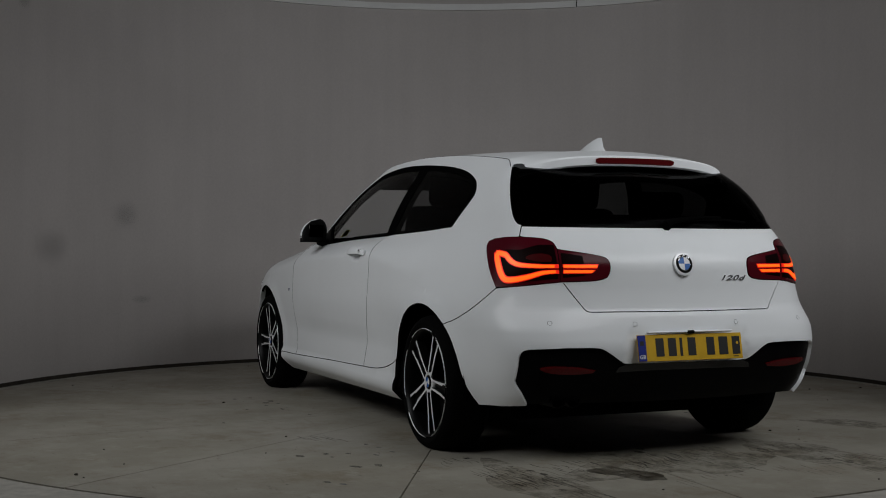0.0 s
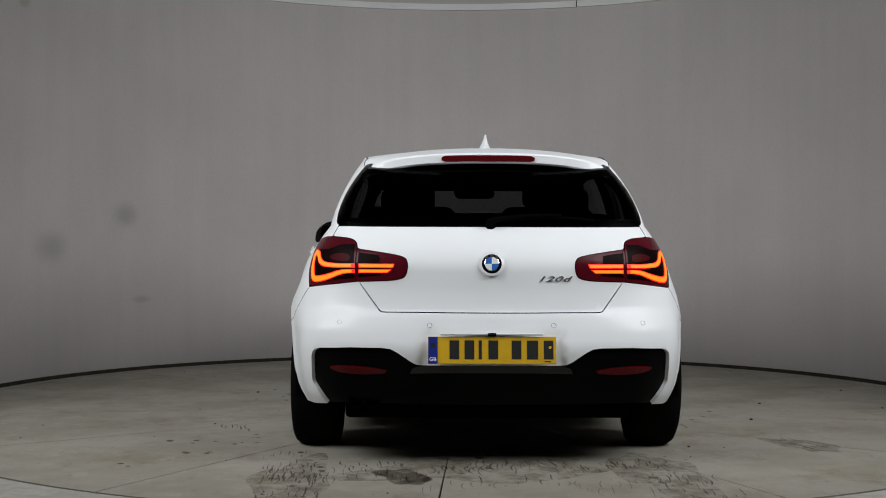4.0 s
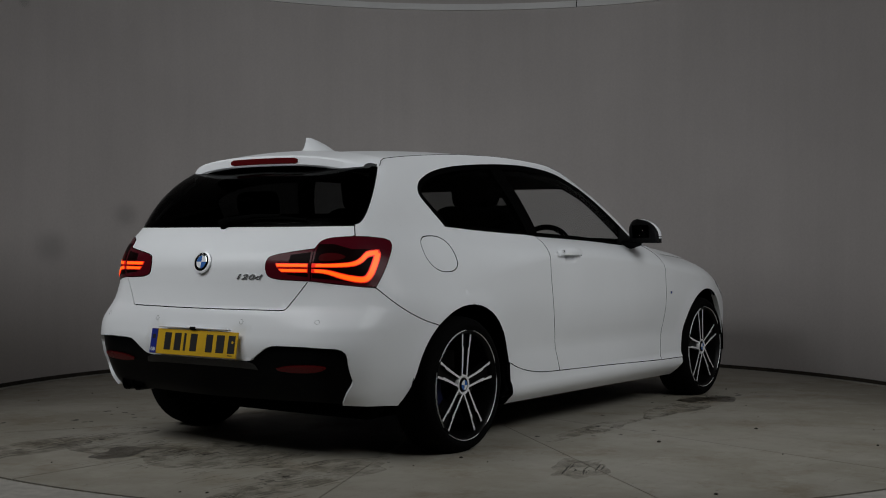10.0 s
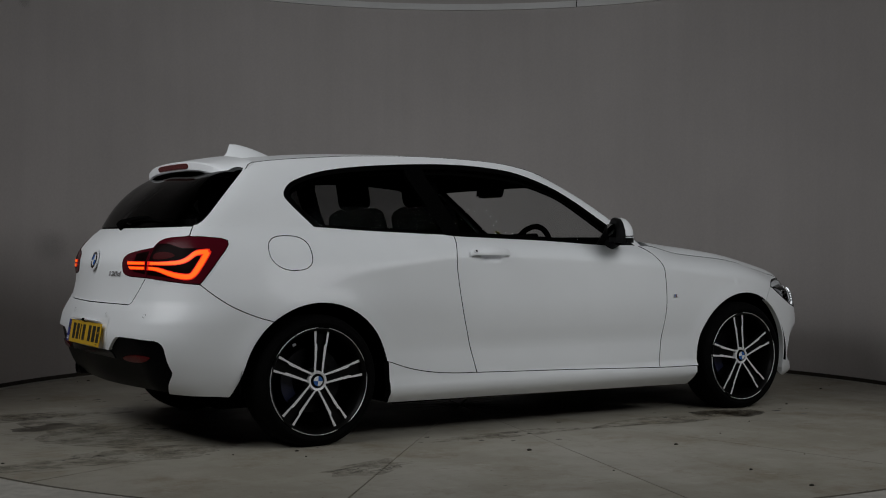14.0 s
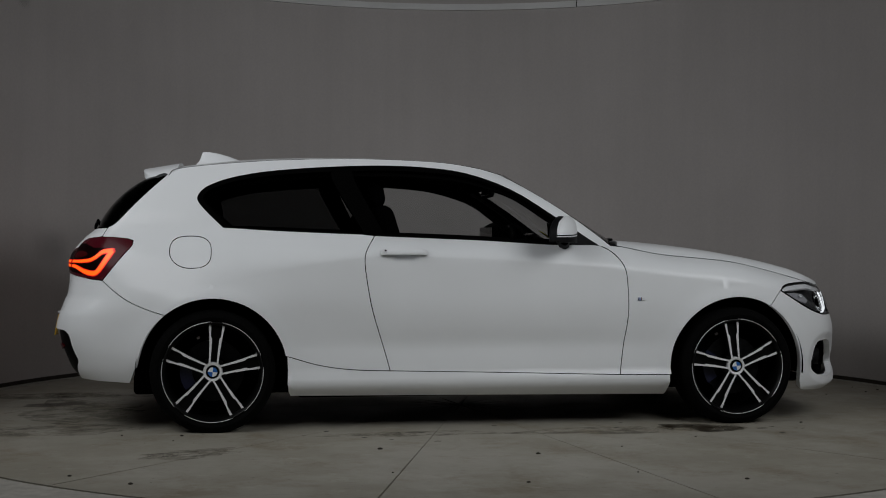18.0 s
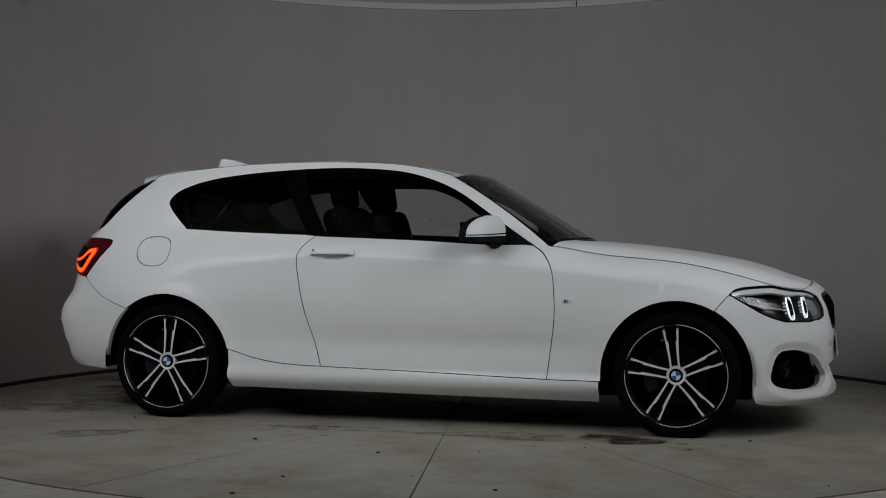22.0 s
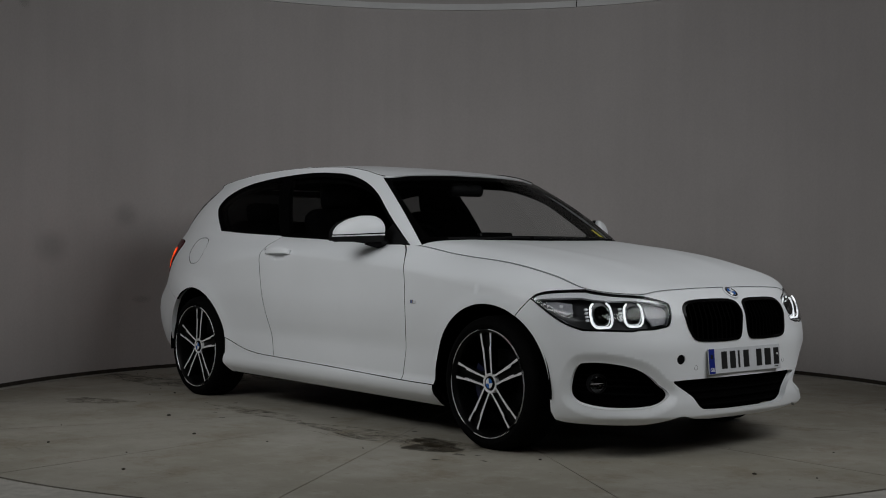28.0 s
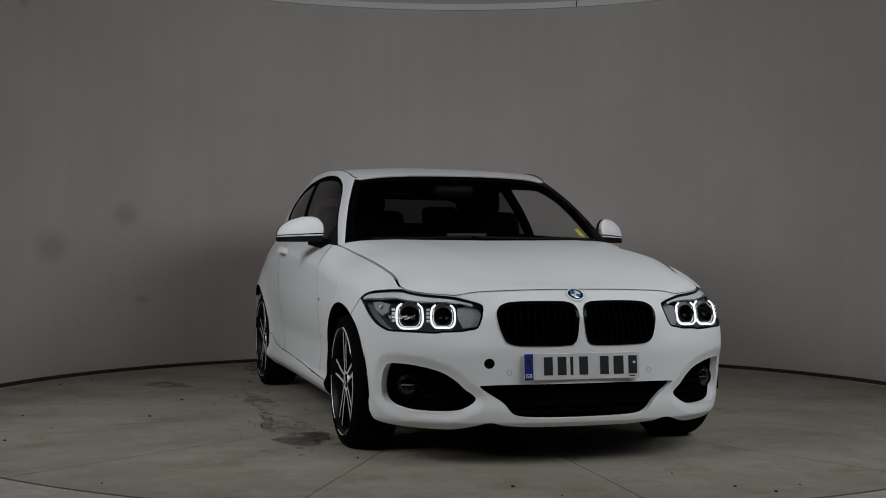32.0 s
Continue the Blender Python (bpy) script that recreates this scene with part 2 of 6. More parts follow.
def lathe(profile, segs=64, m=Matrix(), a0=0.0, a1=360.0):
    """Turn a profile of (radius, along) about the y axis."""
    bm = bmesh.new()
    full = abs(a1 - a0) >= 360
    n = segs if full else segs + 1
    rings = []
    for i in range(n):
        a = radians(a0 + (a1 - a0) * i / segs)
        rings.append([bm.verts.new(m @ Vector((r * math.cos(a), y, r * math.sin(a)))) for r, y in profile])
    for i in range(segs):
        p, q = rings[i], rings[(i + 1) % n]
        for j in range(len(profile) - 1):
            bm.faces.new((p[j], p[j + 1], q[j + 1], q[j]))
    return bm


def prism(poly, y0, y1, m=Matrix(), bevel=0.0):
    """A polygon in x and z, given thickness along y."""
    bm = bmesh.new()
    a = [bm.verts.new(m @ Vector((x, y0, z))) for x, z in poly]
    b = [bm.verts.new(m @ Vector((x, y1, z))) for x, z in poly]
    n = len(poly)
    fa, fb = bm.faces.new(a), bm.faces.new(b[::-1])
    for i in range(n):
        bm.faces.new((a[i], b[i], b[(i + 1) % n], a[(i + 1) % n]))
    if bevel:
        edges = list(fa.edges) + list(fb.edges)
        bmesh.ops.bevel(bm, geom=edges, offset=bevel, segments=2, affect="EDGES", profile=0.5)
    bmesh.ops.triangulate(bm, faces=[f for f in bm.faces if len(f.verts) > 4])
    return bm


def tube(points, radius, segs=8, closed=False):
    """A round bar along a line of points."""
    bm = bmesh.new()
    pts = [Vector(p) for p in points]
    n = len(pts)
    rings = []
    up = Vector((0.13, 0.21, 0.97))
    for i, p in enumerate(pts):
        d = (pts[(i + 1) % n] - pts[i - 1]) if closed or 0 < i < n - 1 else (pts[1] - pts[0] if i == 0 else pts[-1] - pts[-2])
        d.normalize()
        e = d.cross(up).normalized()
        f = d.cross(e)
        r = radius[i] if isinstance(radius, (list, tuple)) else radius
        rings.append([bm.verts.new(p + (e * math.cos(2 * math.pi * k / segs) + f * math.sin(2 * math.pi * k / segs)) * r) for k in range(segs)])
    for i in range(n if closed else n - 1):
        p, q = rings[i], rings[(i + 1) % n]
        for k in range(segs):
            bm.faces.new((p[k], p[(k + 1) % segs], q[(k + 1) % segs], q[k]))
    if not closed:
        bm.faces.new(rings[0][::-1])
        bm.faces.new(rings[-1])
    return bm


# ------------------------------------------------------------------ the booth
WALL_R, DISC_R = 3.045, 2.968


def arc_wall(name, r0, r1, z0, z1, a0, a1, mat, label, segs=160, category="wall"):
    verts, faces = [], []
    for i in range(segs + 1):
        a = radians(a0 + (a1 - a0) * i / segs)
        for r, z in ((r0, z0), (r0, z1), (r1, z1), (r1, z0)):
            verts.append((r * math.cos(a), r * math.sin(a), z))
    for i in range(segs):
        k = i * 4
        for j in range(4):
            faces.append((k + j, k + (j + 1) % 4, k + 4 + (j + 1) % 4, k + 4 + j))
    faces += [(0, 1, 2, 3), (segs * 4 + 3, segs * 4 + 2, segs * 4 + 1, segs * 4)]
    ob = mesh_object(name, verts, faces, mat, smooth=False)
    ob.data.polygons.foreach_set("use_smooth", [True] * len(ob.data.polygons))
    ob.data.set_sharp_from_angle(angle=radians(40))
    bm = bmesh.new()
    bm.from_mesh(ob.data)
    bmesh.ops.recalc_face_normals(bm, faces=bm.faces)
    bm.to_mesh(ob.data)
    bm.free()
    return tagged(ob, label, category, kind="structure")


def build_booth():
    arc_wall("wall_curved", WALL_R, WALL_R + 0.08, -0.002, 2.85, -18, 198, M_WALL, "grey painted curved cyclorama wall with faint marks")
    # a dirt line, made taller to paint in the shade at the wall's foot
    arc_wall("baseboard", WALL_R - 0.004, WALL_R - 0.001, 0.0, 0.026, -18, 198, M_DIRTSHADE, "dark strip along the foot of the wall, part dirt line, part painted shade", category="baseboard")
    rim = arc_wall("trim_rim", WALL_R - 0.012, WALL_R + 0.08, 2.852, 2.902, -18, 198, M_TRIM, "white rim along the top of the curved wall", category="trim")
    arc_wall("wall_upper", WALL_R + 0.02, WALL_R + 0.1, 2.904, 3.6, -18, 198, M_WALL, "grey wall above the white rim")
    smudge = smudge_material()
    for x, y, z, a, b in ((-2.772, 1.224, .906, .22, .15), (-2.422, 1.821, 1.141, .15, .12), (-2.872, .966, 2.534, .09, .07), (-2.33, 1.93, .52, .12, .04)):
        n = 24
        ob = mesh_object("smudge", [(0, 0, 0)] + [(math.cos(2 * math.pi * i / n), math.sin(2 * math.pi * i / n), 0) for i in range(n)],
                         [(0, 1 + i, 1 + (i + 1) % n) for i in range(n)], smudge, bpy.data.objects["wall_curved"], smooth=False)
        k = (WALL_R - 0.006) / math.hypot(x, y)
        ob.matrix_basis = look((x * k, y * k, z), (0, 0, z)) @ pose(0, 0, 0, 0, 180, 0) @ Matrix.Diagonal((a, b, 1, 1))
    bm = boxed(pose(0.931, 2.886, 2.877, 0, 0, -17.9), 0.004, 0.012, 0.051)
    part("joint", bm, M_GAP, rim)
    ob = part("ceiling", boxed(pose(0, -1.6, 3.68), 12.0, 12.0, 0.12), M_CEIL, None)
    tagged(ob, "plain grey booth ceiling", "ceiling", kind="structure")
    # floor outside the turntable, with a round pit for it
    verts, faces = [], []
    n = 128
    for i in range(n):
        a = 2 * math.pi * i / n
        c, s = math.cos(a), math.sin(a)
        k = 7.6 / max(abs(c), abs(s))
        verts += [(2.990 * c, 2.990 * s, -0.16), (2.990 * c, 2.990 * s, 0.0), (k * c, k * s - 1.6, 0.0)]
    for i in range(n):
        p, q = 3 * i, 3 * ((i + 1) % n)
        faces += [(p, q, q + 1, p + 1), (p + 1, q + 1, q + 2, p + 2)]
    tagged(mesh_object("floor", verts, faces, M_GROUND, smooth=False), "worn concrete floor around the turntable", "floor", kind="structure")
    tagged(part("pit", boxed(pose(0, 0, -0.2), 6.2, 6.2, 0.06), M_GAP, None), "dark pit under the turntable", "pit", kind="structure")
    for name, x, y, sx, sy in (("wall_west", -6.0, -1.6, 0.15, 12), ("wall_east", 6.0, -1.6, 0.15, 12), ("wall_south", 0, -7.7, 12, 0.15), ("wall_north", 0, 4.4, 12, 0.15)):
        tagged(part(name, boxed(pose(x, y, 1.8), sx, sy, 3.64), M_DARK, None), "dark wall of the room around the booth", "wall", kind="structure")


def blotch(deck, name, x, y, a, b, turn, mat, rng, z, ragged, n=44):
    """A flat ragged spot."""
    waves = [(k, ragged * rng.random() / k ** 0.8, rng.random() * 6.28) for k in range(2, 10)]
    c, s = math.cos(radians(turn)), math.sin(radians(turn))
    verts = [(x, y, z)]
    for i in range(n):
        t = 2 * math.pi * i / n
        r = max(0.25, 1 + sum(h * math.sin(k * t + p) for k, h, p in waves))
        u, v = a * r * math.cos(t), b * r * math.sin(t)
        verts.append((x + u * c - v * s, y + u * s + v * c, z))
    ob = mesh_object(name, verts, [(0, 1 + i, 1 + (i + 1) % n) for i in range(n)], mat, deck, smooth=False)
    ob.visible_shadow = False


def strokes(deck, x, y, count, long, wide, spread, turn, mat, rng, z):
    """A print of short tapered strokes side by side."""
    verts, faces = [], []
    c, s = math.cos(radians(turn)), math.sin(radians(turn))
    for q in range(count):
        v0 = spread * (2 * (q + 0.5 + rng.uniform(-.35, .35)) / count - 1)
        u0 = rng.gauss(0, long * 0.45)
        half, w, bend = long * (0.25 + 0.5 * rng.random()), wide * (0.25 + 0.6 * rng.random()), rng.gauss(0, wide)
        base = len(verts)
        m = 6
        for e in (1, -1):
            for i in range(m + 1):
                f = (i if e > 0 else m - i) / m
                u = u0 + half * (2 * f - 1)
                v = v0 + bend * (2 * f - 1) ** 2 + e * w * (math.sin(math.pi * f) ** 0.6 + 0.05) * rng.uniform(.6, 1.2) * 0.5
                verts.append((x + u * c - v * s, y + u * s + v * c, z))
        for i in range(m):
            faces.append((base + i, base + 2 * m + 1 - i, base + 2 * m - i, base + i + 1))
    ob = tagged(mesh_object("tread_print", verts, faces, mat, deck, smooth=False), kind="stuff")
    ob.visible_shadow = False


def build_turntable():
    """Fourteen concrete sectors on a round deck."""
    deck = part("turntable", cylinder(pose(0, 0, -0.07), DISC_R, DISC_R, 0.115, 160), M_JOINT, None)
    tagged(deck, "round concrete turntable floor of wedge-shaped slabs, stained and scuffed", "turntable", kind="")
    step = 360 / 14
    for i in range(14):
        a0, a1 = -157.0 + i * step + 0.085, -157.0 + (i + 1) * step - 0.085
        pts = [(0.05 * math.cos(radians((a0 + a1) / 2)), 0.05 * math.sin(radians((a0 + a1) / 2)))]
        pts += [(0.4 * math.cos(radians(a0 - 0.0)), 0.4 * math.sin(radians(a0)))]
        pts += [(DISC_R * math.cos(radians(a0 + (a1 - a0) * k / 14)), DISC_R * math.sin(radians(a0 + (a1 - a0) * k / 14))) for k in range(15)]
        pts += [(0.4 * math.cos(radians(a1)), 0.4 * math.sin(radians(a1)))]
        n = len(pts)
        verts = [(x, y, 0.0) for x, y in pts] + [(x, y, -0.0118) for x, y in pts]
        faces = [tuple(range(n))] + [(k, k + n, (k + 1) % n + n, (k + 1) % n) for k in range(n)]
        mesh_object("slab", verts, faces, M_CONCRETE, deck, smooth=False)
    rng = random.Random(11)
    tread, wet = mark_material("tyre_mark", (0.014, 0.011, 0.007), 0.30, 0.95, 0.6, 26), mark_material("oily_puddle", (0.024, 0.017, 0.009), 0.50, 0.92, 0.3, 9)
    film = mark_material("dirt_film", (0.060, 0.046, 0.027), 0.0, 0.55, 0.6, 7)
    # broad thin dirt: place, half length, half width, heading
    for k, (x, y, a, b, turn) in enumerate((
            (-2.35, .70, .50, .15, 4), (-2.25, -.78, .55, .17, -3), (-2.12, -.05, .34, .45, 0), (-1.46, -1.57, .26, .10, 12), (.62, -1.10, .50, .12, 3), (1.10, -1.05, .28, .12, 0), (-.4, -1.10, .45, .08, 0))):
        blotch(deck, "dirt_patch", x, y, a, b, turn, film, rng, 0.0010 + 0.0001 * k, 0.45)
    # oily pools with sharp rims
    for k, (x, y, a, b, turn) in enumerate(((1.14, -1.14, .15, .085, 8), (1.02, -1.03, .17, .07, -10), (-2.30, .27, .17, .10, 15))):
        blotch(deck, "oily_pool", x, y, a, b, turn, wet, rng, 0.0028 + 0.0001 * k, 0.35)
    # tread prints, laid along the way the cars roll on: place, count, stroke length, stroke width, spread, heading
    for k, (x, y, n, long, wide, spread, turn) in enumerate((
            (-2.32, .70, 26, .16, .012, .13, 3), (-2.10, .74, 18, .13, .011, .12, 5), (-2.62, .69, 14, .15, .010, .12, 2), (-1.80, .80, 9, .12, .009, .10, 4),
            (-2.02, -.71, 18, .13, .011, .13, -4), (-2.36, -.83, 20, .15, .011, .13, -5), (-2.68, -.90, 12, .14, .010, .12, -3), (-2.14, .05, 16, .14, .014, .14, 0), (-2.06, .42, 14, .14, .012, .16, 6), (-2.05, -.12, 14, .15, .012, .14, -4), (-2.10, -.48, 14, .14, .012, .14, 4), (-2.50, .10, 10, .16, .010, .2, 0), (-2.55, -.55, 10, .15, .009, .18, -4),
            (-1.96, -.32, 11, .13, .012, .12, 12), (-2.30, .28, 7, .12, .010, .12, 0), (-2.25, .48, 8, .12, .009, .10, 4), (-2.42, -.30, 7, .12, .009, .14, -2),
            (.47, -1.21, 6, .24, .011, .07, -5), (-1.48, -1.60, 7, .20, .013, .09, 20), (-.96, 1.15, 8, .14, .010, .08, 10), (1.13, -1.12, 7, .13, .012, .09, 12), (.66, -1.17, 4, .12, .009, .07, 0))):
        strokes(deck, x, y, n, long, wide, spread, turn, tread, rng, 0.0038 + 0.0001 * k)
    # drips
    for k in range(90):
        x, y = rng.choice(((-2.25, 0.0), (-2.2, -.7), (-2.3, .65), (.8, -1.12), (1.1, -1.1), (-.3, -1.13), (.4, 1.1), (-1.5, 1.2)))
        size = 0.006 + 0.016 * rng.random() ** 2
        blotch(deck, "drip", x + rng.gauss(0, .28), y + rng.gauss(0, .12), size * 1.5, size, rng.random() * 40, tread if k % 3 else wet, rng, 0.0056 + 0.00001 * k, 0.3, 12)
    # grit
    rng = random.Random(5)
    for k in range(46):
        r, a = 1.1 + 1.75 * rng.random() ** 0.6, rng.random() * 2 * math.pi
        if abs(r * math.cos(a)) < 2.2 and abs(r * math.sin(a)) < 0.95:
            continue
        bm = bmesh.new()
        bmesh.ops.create_icosphere(bm, subdivisions=1, radius=0.004 + 0.007 * rng.random() ** 3, matrix=pose(r * math.cos(a), r * math.sin(a), 0.002) @ Matrix.Diagonal((1.3, 1, 0.6, 1)))
        part("crumb", bm, M_DIRTSHADE, deck)
    return deck


# ------------------------------------------------------------------ the car's skin
# x ahead, y to the car's left, z up, from the middle between the axles. Stations run from the nose's middle round
# the left side to the tail's middle: the waist line, the shoulder (bonnet edge, window sill, tailgate top), the roof edge.
WAIST = [(2.104, 0), (2.088, .22), (2.018, .425), (1.90, .65), (1.78, .755), (1.61, .832), (1.345, .872), (.95, .88), (.65, .878), (.35, .876),
         (0, .875), (-.54, .876), (-1.0, .882), (-1.35, .885), (-1.65, .855), (-1.88, .775), (-2.0, .655), (-2.06, .53), (-2.10, .3), (-2.12, 0)]
SHOULDER_FRONT = [(1.99, 0, .738), (1.985, .2, .737), (1.970, .42, .729), (1.928, .532, .7135), (1.80, .690, .736), (1.60, .690, .791),
                  (1.345, .720, .845), (.97, .722, .882), (.70, .768, .927)]
SHOULDER_REAR = [(.38, .765, .932), (0, .757, .953), (-.54, .745, .973), (-1.0, .733, .99), (-1.33, .719, 1.006), (-1.62, .70, 1.01),
                 (-1.80, .675, 1.01), (-1.885, .625, 1.008), (-1.935, .50, 1.006), (-1.962, .3, 1.005), (-1.975, 0, 1.005)]
CREASE = [.60, .60, .60, .60, .62, .66, .71, .77, .805, .83, .85, .86, .80, .72, .68, .72, .79, .82, .82, .82]
SCREEN_BASE = [(.815, 0, .953), (.80, .3, .952), (.765, .52, .947), (.715, .67, .940), (.66, .745, .925)]
ROOF_EDGE = [(.205, 0, 1.320), (.20, .25, 1.317), (.185, .42, 1.308), (.165, .53, 1.295), (.12, .565, 1.302), (0, .572, 1.331), (-.2, .58, 1.356),
             (-.6, .585, 1.368), (-1.0, .578, 1.358), (-1.30, .562, 1.337), (-1.50, .545, 1.315), (-1.565, .530, 1.30), (-1.61, .49, 1.295),
             (-1.628, .40, 1.295), (-1.63, .22, 1.297), (-1.64, 0, 1.298)]


def padded(rows):
    a = np.array(rows, float)
    m = np.ones(a.shape[1])
    if a.shape[1] > 1:
        m[1] = -1
    return np.vstack([a[1] * m, a, a[-2] * m])


def spline(rows):
    """A smooth line through the rows, by station number."""
    a = padded(rows)
    last = len(rows) - 1

    def at(s):
        s = np.clip(np.asarray(s, float), 0, last)
        i = np.minimum(s.astype(int), last - 1)
        t = (s - i)[:, None]
        p0, p1, p2, p3 = a[i], a[i + 1], a[i + 2], a[i + 3]
        return 0.5 * (2 * p1 + (p2 - p0) * t + (2 * p0 - 5 * p1 + 4 * p2 - p3) * t ** 2 + (3 * p1 - p0 - 3 * p2 + p3) * t ** 3)
    return at


waist = spline(WAIST)
shoulder = spline(SHOULDER_FRONT + SHOULDER_REAR)
crease = spline([(c,) for c in CREASE])
glass_base = spline(SCREEN_BASE + SHOULDER_REAR)
roof_edge = spline(ROOF_EDGE)
BODY_LAST, TOP_LAST = len(WAIST) - 1, len(ROOF_EDGE) - 1


def lengths(line, last, mid=None):
    s = np.linspace(0, last, 2001)
    p = line(s) if mid is None else 0.5 * (line(s) + mid(s))
    d = np.concatenate([[0], np.cumsum(np.linalg.norm(np.diff(p, axis=0), axis=1))])
    return s, d


BODY_S, BODY_U = lengths(waist, BODY_LAST)
TOP_S, TOP_U = lengths(glass_base, TOP_LAST, roof_edge)
BODY_END, TOP_END = BODY_U[-1], TOP_U[-1]
TOP_V = 0.42

# how far the skin lies inside the waist line, by height: nose, flank, tail
NOSE_Z = [.12, .16, .19, .23, .30, .40, .50, .60]
NOSE_IN = [.10, .015, -.014, -.016, -.004, -.002, -.004, .0]
FLANK_Z = [.12, .15, .175, .205, .232, .262, .285, .30, .40, .52, .64, .75, .95]
FLANK_IN = [.12, .085, .052, .022, .000, .003, .014, .016, .016, .004, -.004, -.002, .0]
TAIL_Z = [.22, .25, .30, .36, .43, .50, .57, .61, .645, .665, .75, .85, .95]
TAIL_IN = [.08, .05, .01, -.02, -.048, -.060, -.044, -.032, -.020, -.010, .0, .0, .0]
# the bumpers' corners have no sill bulge
CORNER_Z = [.12, .15, .18, .22, .26, .30, .40, .52, .64, .75, .95]
CORNER_IN = [.06, .03, .014, .010, .010, .010, .008, .004, -.004, -.002, .0]


def smooth_interp(z, zs, vs):
    """Cubic interpolation without overshoot between rows."""
    zs, vs = np.array(zs), np.array(vs)
    h = np.diff(zs)
    d = np.diff(vs) / h
    m = np.zeros(len(zs))
    for i in range(1, len(zs) - 1):
        m[i] = 0 if d[i - 1] * d[i] <= 0 else 2 / (1 / d[i - 1] + 1 / d[i])
    m[0], m[-1] = d[0], d[-1]
    z = np.clip(z, zs[0], zs[-1])
    i = np.clip(np.searchsorted(zs, z) - 1, 0, len(zs) - 2)
    t = (z - zs[i]) / h[i]
    return ((2 * t ** 3 - 3 * t ** 2 + 1) * vs[i] + (t ** 3 - 2 * t ** 2 + t) * h[i] * m[i]
            + (-2 * t ** 3 + 3 * t ** 2) * vs[i + 1] + (t ** 3 - t ** 2) * h[i] * m[i + 1])


AXLE_X, HUB_Z, ARCH_R, WHEEL_Z = 1.345, 0.297, 0.362, 0.299
DIMPLES = []


def seg_distance(p, poly, closed=True):
    """The distance of points from a polygon's edge."""
    best = np.full(len(p), 1e9)
    q = np.array(poly, float)
    for i in range(len(q) if closed else len(q) - 1):
        a, b = q[i], q[(i + 1) % len(q)]
        d = b - a
        t = np.clip(((p - a) @ d) / max(d @ d, 1e-12), 0, 1)
        best = np.minimum(best, np.linalg.norm(p - a - t[:, None] * d, axis=1))
    return best


def inside(p, poly):
    q = np.array(poly, float)
    got = np.zeros(len(p), bool)
    j = len(q) - 1
    for i in range(len(q)):
        (xi, yi), (xj, yj) = q[i], q[j]
        if yi != yj:
            got ^= ((yi > p[:, 1]) != (yj > p[:, 1])) & (p[:, 0] < (xj - xi) * (p[:, 1] - yi) / (yj - yi) + xi)
        j = i
    return got


